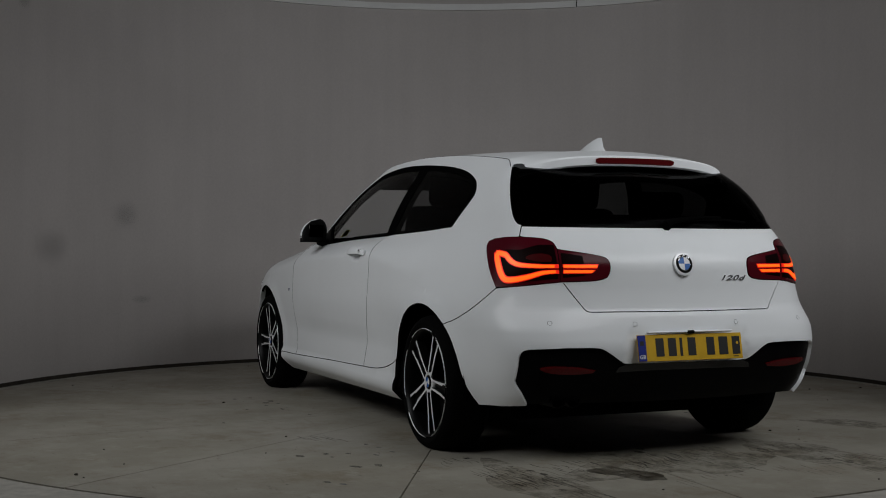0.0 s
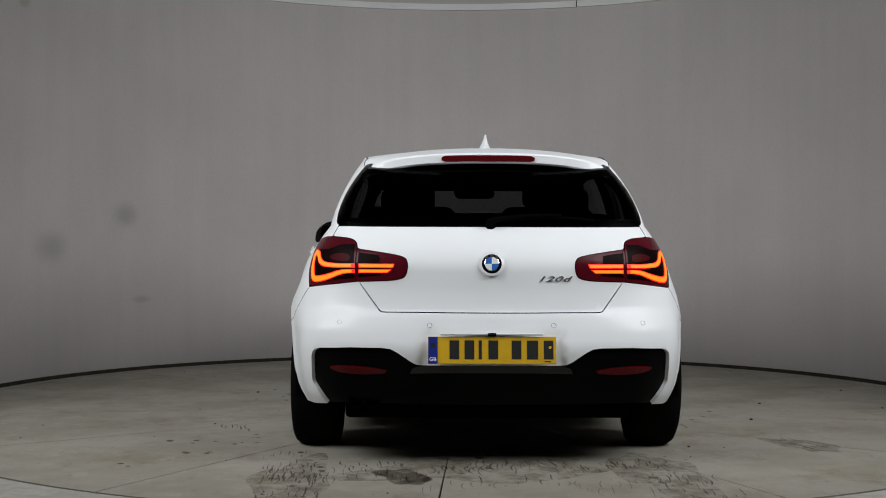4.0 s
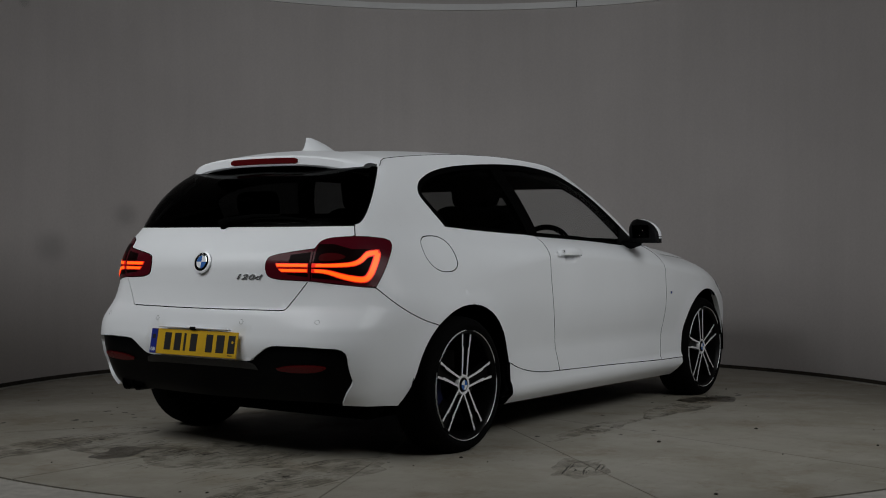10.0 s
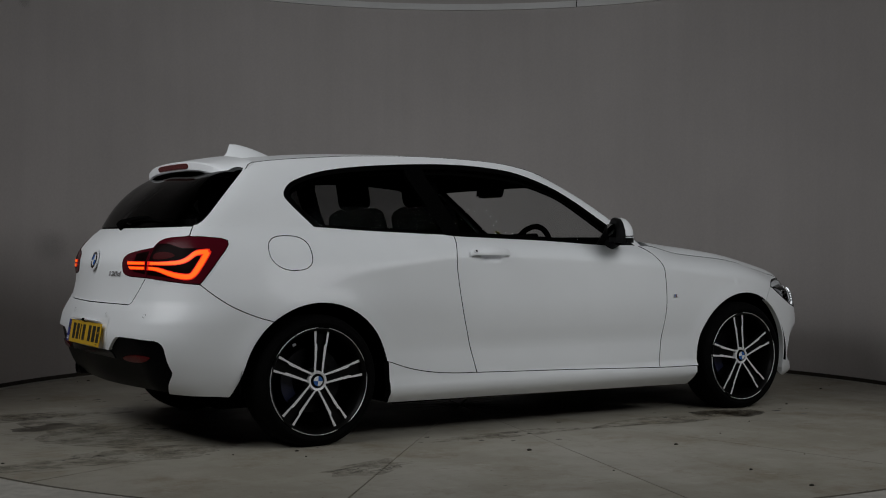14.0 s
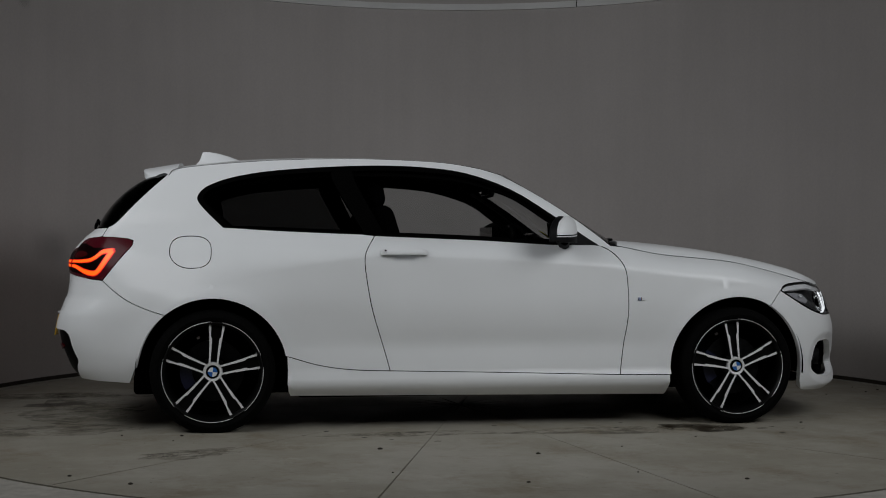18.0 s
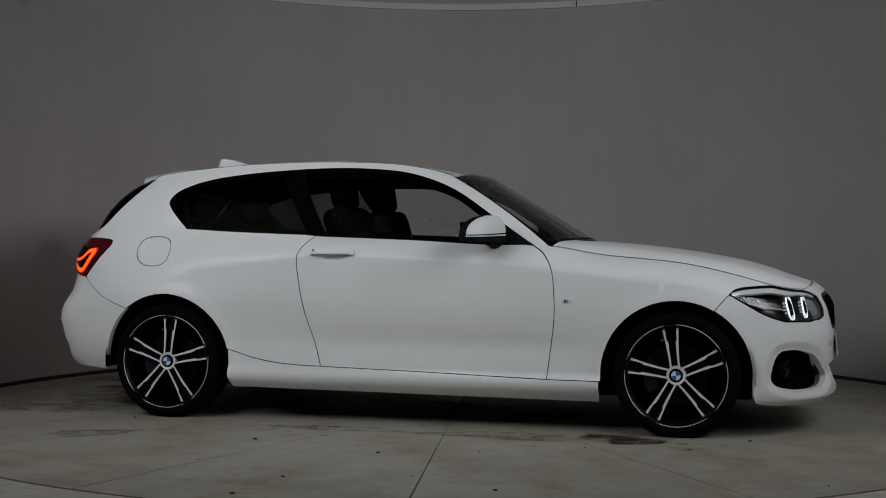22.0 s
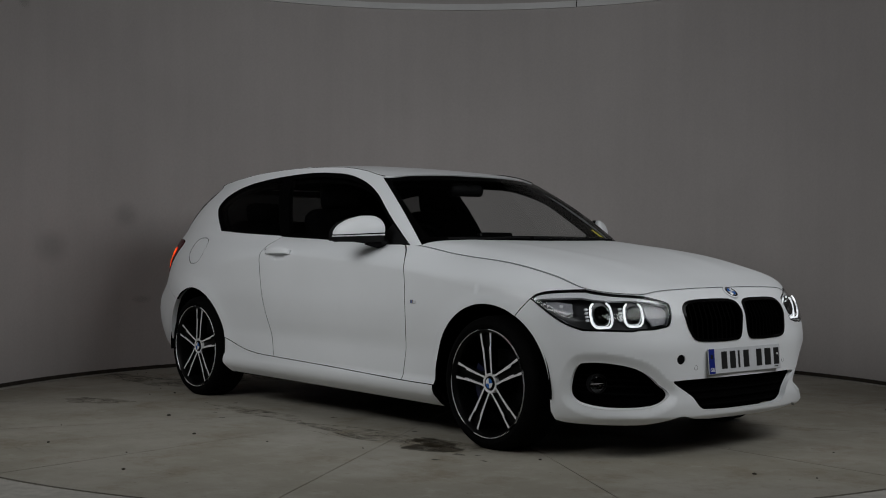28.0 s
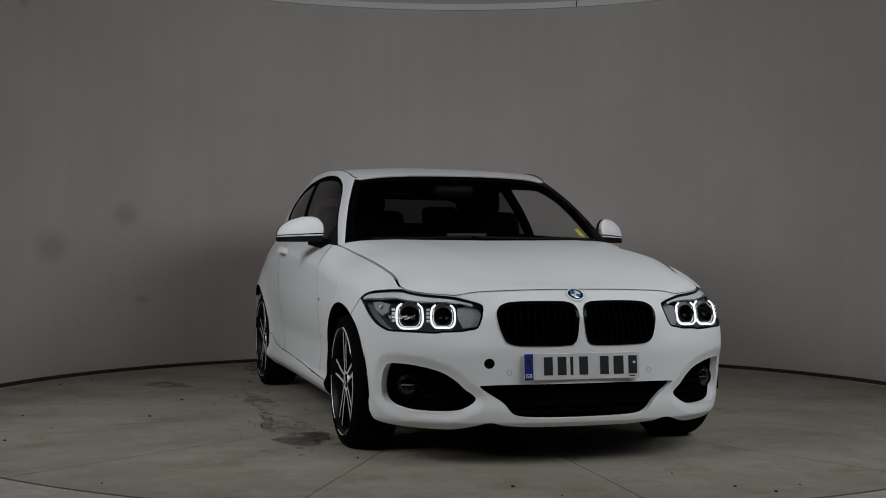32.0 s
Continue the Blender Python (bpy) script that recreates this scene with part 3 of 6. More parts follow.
def body(uv):
    """The lower skin: (distance round the waist, height) to a place."""
    uv = np.atleast_2d(np.asarray(uv, float))
    u, z = uv[:, 0].copy(), uv[:, 1]
    flip = np.ones(len(u))
    flip[u < 0] = -1
    u = np.abs(u)
    over = u > BODY_END
    flip[over] *= -1
    u[over] = 2 * BODY_END - u[over]
    s = np.interp(u, BODY_U, BODY_S)
    p = waist(s)
    d = waist(s + 0.02) - waist(s - 0.02)
    edge = (s < 0.03) | (s > BODY_LAST - 0.03)
    d[edge] = [0, 1]
    d[s > BODY_LAST - 0.03] = [0, -1]
    d /= np.linalg.norm(d, axis=1)[:, None]
    n = np.stack([d[:, 1], -d[:, 0]], 1)
    wf, wr, ws = np.maximum(n[:, 0], 0) ** 2, np.maximum(-n[:, 0], 0) ** 2, n[:, 1] ** 2
    zc, sh = crease(s)[:, 0], shoulder(s)
    low = np.minimum(z, zc)
    off = wf * smooth_interp(low, NOSE_Z, NOSE_IN) + wr * smooth_interp(low, TAIL_Z, TAIL_IN)
    mid = np.clip((1.30 - np.abs(p[:, 0])) / 0.25, 0, 1)
    off += ws * (mid * smooth_interp(low, FLANK_Z, FLANK_IN) + (1 - mid) * smooth_interp(low, CORNER_Z, CORNER_IN))
    off += (p[:, 0] < -1.4) * ws * smooth_interp(low, [.20, .24, .28, .33, .40, .46], [.055, .042, .027, .012, .002, .0])
    # the arches' lips stand out a little
    for ax in (-AXLE_X, AXLE_X):
        r = np.hypot(p[:, 0] - ax, z - HUB_Z)
        off -= ws * 0.012 * np.exp(-((np.maximum(r - ARCH_R, 0)) / 0.05) ** 2) * (z < 0.72)
    # a shallow hollow in the door between the waist and the sill
    off += ws * 0.010 * np.exp(-((z - 0.42) / 0.09) ** 2) * np.exp(-((p[:, 0] - 0.05) / 0.75) ** 4)
    # and one ahead of the rear wheel
    off += ws * 0.012 * np.exp(-((p[:, 0] + 0.78) / 0.24) ** 2) * np.exp(-((z - 0.52) / 0.15) ** 2)
    # the bumpers are squarer at the corners than the waist line
    off -= 0.066 * np.exp(-((s - 3.75) / 1.05) ** 2) * smooth_interp(z, [.10, .17, .25, .36, .48, .60, .72], [.2, .45, .72, .95, 1.0, .80, .0])
    off -= 0.046 * np.exp(-((s - 2.15) / 0.85) ** 2) * smooth_interp(z, [.10, .2, .46, .58, .68], [.8, 1.0, 1.0, .5, .0])
    off += ws * 0.030 * smooth_interp(z, [.55, .64, .80, 1.0], [0, .05, 1, 1]) * np.exp(-((p[:, 0] + 1.5) / 0.42) ** 2)
    off -= 0.054 * np.exp(-((s - 15.9) / 1.1) ** 2) * smooth_interp(z, [.20, .3, .56, .66, .76], [.7, 1.0, 1.0, .35, .0])
    for poly, width, depth, sharp in DIMPLES:
        q = np.stack([u, z], 1)
        dist = seg_distance(q, poly)
        dist[inside(q, poly)] = 0
        k = np.clip(1 - dist / width, 0, 1)
        off += depth * (k if sharp else k * k * (3 - 2 * k))
    xy = p - n * off[:, None]
    t = np.clip((z - zc) / np.maximum(sh[:, 2] - zc, 1e-3), 0, 1.3)
    full = 1.95 + 0.75 * np.exp(-((s - 5.6) / 1.5) ** 2)
    edge_in = 0.13 * np.clip((s - 6.0) / 1.5, 0, 1) * np.clip((13.0 - s) / 1.5, 0, 1)
    f = np.where(t > 0, (1 - edge_in) * np.abs(t) ** full + edge_in * t, 0)[:, None]
    xy = xy * (1 - f) + sh[:, :2] * f
    return np.stack([xy[:, 0], xy[:, 1] * flip, z], 1)


def top(uv):
    """The glasshouse: (distance round, up the glass) to a place."""
    uv = np.atleast_2d(np.asarray(uv, float))
    u, k = uv[:, 0].copy(), uv[:, 1] / TOP_V
    flip = np.ones(len(u))
    flip[u < 0] = -1
    u = np.abs(u)
    over = u > TOP_END
    flip[over] *= -1
    u[over] = 2 * TOP_END - u[over]
    s = np.interp(u, TOP_U, TOP_S)
    a, b = glass_base(s), roof_edge(s)
    p = a + (b - a) * k[:, None]
    da = glass_base(s + 0.03) - glass_base(s - 0.03)
    n = np.cross(da, b - a)
    n /= np.maximum(np.linalg.norm(n, axis=1), 1e-9)[:, None]
    n[n[:, 2] < 0] *= -1
    bulge = np.interp(s, [0, 2.2, 3.7, 11.0, 12.2, 15], [-.004, .0, .022, .022, .044, .050])
    p = p + n * (bulge * 4 * np.clip(k, 0, 1) * (1 - np.clip(k, 0, 1)))[:, None]
    p[:, 1] *= flip
    return p


def shoulder_uv(s, dz=0.0):
    s = np.atleast_1d(np.asarray(s, float))
    return [(float(a), float(b)) for a, b in zip(np.interp(s, BODY_S, BODY_U), shoulder(s)[:, 2] + dz)]


def side_uv(rows):
    """Places on the left flank, given as (x, z), in the skin's own measure."""
    out = []
    for x, z in rows:
        u = np.linspace(0.25, BODY_END - 0.25, 700)
        p = body(np.stack([u, np.full(len(u), z)], 1))
        out.append((float(np.interp(-x, -p[:, 0], u)), z))
    return out


def end_uv(rows, rear):
    """Places on the nose or the tail, given as (y, z)."""
    out = []
    for y, z in rows:
        u = np.linspace(0, 1.3, 500)
        uu = BODY_END - u if rear else u
        p = body(np.stack([uu, np.full(len(u), z)], 1))
        top_at = int(np.argmax(p[:, 1]))
        v = float(np.interp(abs(y), p[:top_at + 1, 1], u[:top_at + 1])) * (1 if y >= 0 else -1)
        out.append((BODY_END - v if rear else v, z))
    return out


def top_uv(rows, lo, hi, axis=0):
    """Places on the glasshouse given as (x, z), or (y, z) with axis 1, between two distances round it."""
    us, vs = np.meshgrid(np.linspace(lo, hi, 240), np.linspace(-0.06, 0.48, 80))
    grid = np.stack([us.ravel(), vs.ravel()], 1)
    p = top(grid)
    out = []
    for a, z in rows:
        g = grid[int(np.argmin((p[:, axis] - a) ** 2 + (p[:, 2] - z) ** 2))].copy()
        for _ in range(6):
            h = 1e-3
            q = top([g, g + [h, 0], g + [0, h]])[:, [axis, 2]]
            jac = np.stack([(q[1] - q[0]) / h, (q[2] - q[0]) / h], 1)
            if abs(np.linalg.det(jac)) < 1e-6:
                break
            g = g + np.clip(np.linalg.solve(jac, np.array([a, z]) - q[0]), -0.03, 0.03)
        out.append((float(g[0]), float(g[1])))
    return out


def resample(poly, step, closed=True):
    out = []
    n = len(poly)
    for i in range(n if closed else n - 1):
        a, b = np.array(poly[i], float), np.array(poly[(i + 1) % n], float)
        k = max(1, int(math.ceil(np.linalg.norm(b - a) / step)))
        out += [tuple(a + (b - a) * j / k) for j in range(k)]
    if not closed:
        out.append(tuple(poly[-1]))
    return out


def rounded(poly, amount=0.35, times=2):
    """Cut a closed polygon's corners."""
    for _ in range(times):
        out = []
        n = len(poly)
        for i in range(n):
            a, b = np.array(poly[i]), np.array(poly[(i + 1) % n])
            out += [tuple(a + (b - a) * amount * 0.7), tuple(b - (b - a) * amount * 0.7)]
        poly = out
    return poly


def flowing(rows, n=8):
    """A smooth open line through the rows."""
    a = np.array(rows, float)
    a = np.vstack([2 * a[0] - a[1], a, 2 * a[-1] - a[-2]])
    out = []
    for i in range(len(rows) - 1):
        p0, p1, p2, p3 = a[i], a[i + 1], a[i + 2], a[i + 3]
        for k in range(n):
            t = k / n
            out.append(tuple(0.5 * (2 * p1 + (p2 - p0) * t + (2 * p0 - 5 * p1 + 4 * p2 - p3) * t * t + (3 * p1 - p0 - 3 * p2 + p3) * t ** 3)))
    out.append(tuple(rows[-1]))
    return out


def loop(rows, n=6):
    """A smooth closed line through the rows."""
    k = len(rows)
    a = np.array(rows, float)
    out = []
    for i in range(k):
        p0, p1, p2, p3 = a[i - 1], a[i], a[(i + 1) % k], a[(i + 2) % k]
        for j in range(n):
            t = j / n
            out.append(tuple(0.5 * (2 * p1 + (p2 - p0) * t + (2 * p0 - 5 * p1 + 4 * p2 - p3) * t * t + (3 * p1 - p0 - 3 * p2 + p3) * t ** 3)))
    return out


def shrunk(poly, d):
    """A polygon drawn in by d."""
    q = np.array(poly, float)
    e = np.roll(q, -1, 0) - q
    area = 0.5 * np.sum(q[:, 0] * np.roll(q[:, 1], -1) - np.roll(q[:, 0], -1) * q[:, 1])
    e /= np.maximum(np.linalg.norm(e, axis=1), 1e-9)[:, None]
    n = np.stack([-e[:, 1], e[:, 0]], 1) * (1 if area > 0 else -1)
    m = n + np.roll(n, 1, 0)
    m /= np.maximum(np.linalg.norm(m, axis=1), 0.3)[:, None]
    c = np.maximum(np.sum(m * n, 1), 0.5)
    return [tuple(v) for v in q + m * (d / c)[:, None]]


def skin_mesh(fn, outer, holes=(), step=0.03, depth=0.014, off=0.0, gap=0.0, rim=True, side=1, fine=None, blend=None, creases=(), ridges=()):
    """Vertices, faces and normals of a panel that lies on a skin, with its edges turned in by depth."""
    from mathutils.geometry import delaunay_2d_cdt
    if gap:
        outer = shrunk(outer, gap)
    fine = fine or step * 0.6
    loops = [resample(outer, fine)] + [resample(h, fine) for h in holes]
    pts, edges = [], []
    for lp in loops:
        k = len(pts)
        pts += lp
        edges += [(k + i, k + (i + 1) % len(lp)) for i in range(len(lp))]
    for lp in creases:
        lp = resample(lp, fine)
        k = len(pts)
        pts += lp
        edges += [(k + i, k + (i + 1) % len(lp)) for i in range(len(lp))]
    for lp in ridges:
        q = np.array(resample(lp, fine, False))
        q = q[inside(q, loops[0]) & (seg_distance(q, loops[0]) > fine * 0.5)]
        k = len(pts)
        pts += [tuple(v) for v in q]
        edges += [(k + i, k + i + 1) for i in range(len(q) - 1) if np.linalg.norm(q[i + 1] - q[i]) < fine * 1.5]
    o = np.array(loops[0])
    lo, hi = o.min(0), o.max(0)
    gx = np.arange(lo[0] + step / 2, hi[0], step)
    gy = np.arange(lo[1] + step / 2, hi[1], step)
    grid = np.array([(x + (step / 2 if j % 2 else 0), y) for j, y in enumerate(gy) for x in gx]) if len(gx) and len(gy) else np.zeros((0, 2))
    if len(grid):
        ok = inside(grid, loops[0])
        for h in loops[1:]:
            ok &= ~inside(grid, h)
        for lp in list(loops) + list(creases):
            ok &= seg_distance(grid, lp) > step * 0.4
        for lp in ridges:
            ok &= seg_distance(grid, lp, False) > step * 0.4
        pts += [tuple(p) for p in grid[ok]]
    got = delaunay_2d_cdt([Vector(p) for p in pts], edges, [], 0, 1e-6)
    vs, tris = np.array([tuple(v) for v in got[0]]), np.array([f for f in got[2]])
    mid = vs[tris].mean(1)
    ok = inside(mid, loops[0])
    for h in loops[1:]:
        ok &= ~inside(mid, h)
    tris = tris[ok]
    a, b, c = vs[tris[:, 0]], vs[tris[:, 1]], vs[tris[:, 2]]
    area = (b[:, 0] - a[:, 0]) * (c[:, 1] - a[:, 1]) - (b[:, 1] - a[:, 1]) * (c[:, 0] - a[:, 0])
    tris[area < 0] = tris[area < 0][:, ::-1]
    keep = np.unique(tris)
    new_index = {int(k): i for i, k in enumerate(keep)}
    vs = vs[keep]
    tris = np.array([[new_index[int(k)] for k in t] for t in tris])
    h = 2e-3
    p = fn(vs)
    n = np.cross(fn(vs + [h, 0]) - fn(vs - [h, 0]), fn(vs + [0, h]) - fn(vs - [0, h]))
    n /= np.maximum(np.linalg.norm(n, axis=1), 1e-12)[:, None]
    outward = np.sum(n * (p - np.array([0, 0, 0.5])), axis=1).mean()
    if outward < 0:
        n = -n
        tris = tris[:, ::-1]
    if blend is not None:
        n = blend(vs, n)
    p = p + n * off
    faces = [tuple(t) for t in tris]
    verts, normals = list(p), list(n)
    if rim:
        count = {}
        for t in tris:
            for i in range(3):
                e = (int(t[i]), int(t[(i + 1) % 3]))
                count[e] = count.get(e, 0) + 1
        border = [e for e in count if (e[1], e[0]) not in count]
        inner = {}
        for a_, b_ in border:
            d = p[b_] - p[a_]
            sn = np.cross(d, n[a_])
            sn /= max(np.linalg.norm(sn), 1e-12)
            base = len(verts)
            for k_ in (a_, b_):
                verts.append(p[k_])
                normals.append(sn)
            for k_ in (a_, b_):
                verts.append(p[k_] - n[k_] * depth)
                normals.append(sn)
            faces.append((base + 1, base, base + 2, base + 3))
    verts, normals = np.array(verts), np.array(normals)
    if side < 0:
        verts = verts * [1, -1, 1]
        normals = normals * [1, -1, 1]
        faces = [f[::-1] for f in faces]
    return verts, faces, normals


def belt_normals(s):
    """The mean of the lower skin's and the glasshouse's normals along the belt, by the lower skin's station."""
    s = np.clip(s, 8.5, BODY_LAST - 0.05)
    out = np.zeros((len(s), 3))
    u, z = np.interp(s, BODY_S, BODY_U), shoulder(s)[:, 2]
    h = 2e-3
    for fn, q in ((body, np.stack([u, z - 0.012], 1)), (top, np.stack([np.interp(s - 4, TOP_S, TOP_U), np.full(len(s), 0.012)], 1))):
        n = np.cross(fn(q + [h, 0]) - fn(q - [h, 0]), fn(q + [0, h]) - fn(q - [0, h]))
        n /= np.linalg.norm(n, axis=1)[:, None]
        n[n[:, 1] < 0] *= -1
        out += n
    return out / np.linalg.norm(out, axis=1)[:, None]


def blend_body(vs, n):
    s = np.interp(vs[:, 0], BODY_U, BODY_S)
    w = np.clip(1 - (shoulder(s)[:, 2] - vs[:, 1]) / 0.07, 0, 1) ** 1.3
    w = (w * w * (3 - 2 * w))[:, None]
    m = n * (1 - w) + belt_normals(s) * w
    return m / np.linalg.norm(m, axis=1)[:, None]


def blend_top(vs, n):
    s = np.interp(vs[:, 0], TOP_U, TOP_S)
    w = np.clip(1 - vs[:, 1] / 0.08, 0, 1) ** 1.3 * (s > 8)
    w = (w * w * (3 - 2 * w))[:, None]
    m = n * (1 - w) + belt_normals(s + 4) * w
    return m / np.linalg.norm(m, axis=1)[:, None]


def panel(name, mat, parent, fn, outer, label="", **more):
    v, f, n = skin_mesh(fn, outer, **more)
    # thin painted panels get dark edge faces as the shade in their gaps
    return mesh_object(name, v, f, mat, parent, label, normals=n, edge_shade=M_GAP if mat is M_PAINT and more.get("depth", 0) < 0.025 else None)


def on_skin(fn, u, v, out=0.0, side=1):
    """A place on a skin with its outward normal, as a pose whose z axis points out and whose y axis points up."""
    p = fn([(u, v), (u + 1e-3, v), (u, v + 1e-3)])
    a, b = p[1] - p[0], p[2] - p[0]
    n = np.cross(a, b)
    n /= np.linalg.norm(n)
    if n @ (p[0] - np.array([0, 0, 0.5])) < 0:
        n = -n
    o = p[0] + n * out
    if side < 0:
        o, n = o * [1, -1, 1], n * [1, -1, 1]
    z = Vector(n)
    y = (Vector((0, 0, 1)) - z * z.z).normalized()
    x = y.cross(z)
    m = Matrix((x, y, z)).transposed().to_4x4()
    return Matrix.Translation(Vector(o)) @ m


# ------------------------------------------------------------------ outlines of the panels (metres)
def arch(ax, a0, a1, n=22, r=ARCH_R):
    return [(ax + r * math.cos(radians(a0 + (a1 - a0) * i / n)), HUB_Z + r * math.sin(radians(a0 + (a1 - a0) * i / n))) for i in range(n + 1)]


def mirrored(rows):
    return [(-u, v) for u, v in rows[::-1]]


def rear_mirrored(rows):
    return [(2 * BODY_END - u, v) for u, v in rows[::-1]]


DOOR_FRONT = side_uv(flowing([(.715, .264), (.735, .42), (.754, .566), (.752, .70), (.737, .81), (.69, .885), (.632, .925)], 5))
DOOR_REAR = side_uv(flowing([(-.471, .295), (-.50, .40), (-.56, .594), (-.59, .75), (-.600, .85), (-.585, .905), (-.54, .9715)], 5))
SILL_TOP = side_uv(flowing([(.975, .262), (.715, .264), (.1, .281), (-.471, .295), (-.62, .300), (-.744, .312), (-.86, .335), (-.984, .374)], 5))
DOOR_SILL = side_uv([(.715, .264), (.4, .272), (.1, .281), (-.2, .288), (-.471, .295)])
FRONT_GAP = side_uv(flowing([(1.592, .690), (1.556, .65), (1.525, .612)], 4))
REAR_GAP = side_uv(flowing([(-1.575, .578), (-1.66, .605), (-1.75, .645), (-1.82, .692), (-1.882, .746)], 4))
LAMP_OUT = side_uv(flowing([(-1.882, .746), (-1.80, .85), (-1.745, .915), (-1.738, .940)], 4))
LAMP_TOP = side_uv([(-1.738, .940), (-1.765, .952), (-1.84, .959)]) + end_uv(flowing([(.67, .960), (.62, .956), (.585, .950), (.563, .936), (.556, .908)], 4), True)
LAMP_IN_TOP = end_uv(flowing([(.556, .908), (.50, .900), (.41, .886), (.368, .876), (.351, .864), (.345, .836), (.352, .803), (.368, .788), (.41, .779), (.47, .776), (.558, .773)], 4), True)
LAMP_BOTTOM = end_uv([(.558, .773), (.62, .766), (.68, .758)], True) + side_uv([(-1.925, .750), (-1.882, .746)])
TAILGATE_SIDE = end_uv(flowing([(.548, .773), (.525, .742), (.500, .708), (.474, .674), (.460, .656), (.447, .650), (.42, .649), (.30, .649)], 4) + [(.15, .648), (0, .648)], True)

BUMPER_REAR_LOW = end_uv(resample([(.678, .258), (.693, .278), (.737, .345), (.743, .36), (.743, .462), (.739, .480), (.728, .492), (.710, .498), (.58, .504), (.45, .503), (.415, .499),
                                   (.39, .487), (.33, .447), (.305, .434), (.28, .432)], 0.03, False) + [(.15, .432), (0, .432)], True)

KIDNEY = end_uv(loop([(.014, .60), (.014, .652), (.036, .678), (.10, .686), (.25, .685), (.322, .676), (.354, .648), (.354, .60), (.334, .537), (.302, .512), (.22, .506), (.08, .507), (.030, .521)], 4), False)
INTAKE = end_uv(flowing([(0, .345), (.2, .345), (.390, .343), (.435, .333), (.345, .272), (.300, .222), (.225, .204), (0, .200)], 5), False)
FOG = end_uv(loop([(.455, .282), (.50, .327), (.535, .361), (.588, .394), (.67, .417), (.757, .426), (.795, .408), (.803, .315), (.786, .256), (.735, .230), (.654, .224), (.535, .234)], 5), False)
LAMP_UP = side_uv(flowing([(1.592, .690), (1.612, .7105), (1.645, .7225), (1.69, .728), (1.742, .7315)], 4))
LAMP_EDGE = [(u, v - 0.004) for u, v in shoulder_uv(np.linspace(4.0, 3.05, 9))]
LAMP_NOSE = end_uv(flowing([(.515, .7060), (.463, .692), (.432, .683), (.412, .674), (.409, .662), (.420, .620), (.436, .584), (.452, .574), (.47, .571), (.51, .5635), (.575, .561), (.605, .556), (.691, .559)], 4), False)
LAMP_LOW = side_uv(flowing([(1.852, .562), (1.786, .583), (1.73, .610), (1.663, .649), (1.61, .681)], 4))
HEADLAMP = LAMP_UP + LAMP_EDGE + LAMP_NOSE + LAMP_LOW


def arch_uv(ax, a0, a1):
    return side_uv(arch(ax, a0, a1))


def upper(s0, s1, n=20, dz=-0.002):
    return shoulder_uv(np.linspace(s0, s1, n), dz)


def station_at_x(x):
    s = np.linspace(0, BODY_LAST, 4000)
    return float(np.interp(-x, -shoulder(s)[:, 0], s))


def between(line, lo, hi):
    return [p for p in line if lo <= p[0] <= hi]


def top_u(s):
    return float(np.interp(s, TOP_S, TOP_U))


def roof(uv):
    """The roof: (station, across -1 to 1) to a place."""
    uv = np.atleast_2d(np.asarray(uv, float))
    s, q = uv[:, 0], uv[:, 1]
    e = roof_edge(s)
    x = e[:, 0]
    bow = np.interp(x, [-1.6, -1.3, -.2, .16], [-.02, 0.0, .01, .042])
    crown = np.interp(x, [-1.6, -1.2, -.5, -.1, .16], [.032, .040, .032, .013, .006])
    r = 1 - np.abs(q) ** 2.3
    return np.stack([x + bow * r, e[:, 1] * q, e[:, 2] + crown * r], 1)


HOOD_X = [.80, .96, 1.29, 1.62, 1.80, 1.90, 1.96, 1.99]
HOOD_Z = [.954, .941, .905, .850, .803, .768, .750, .738]


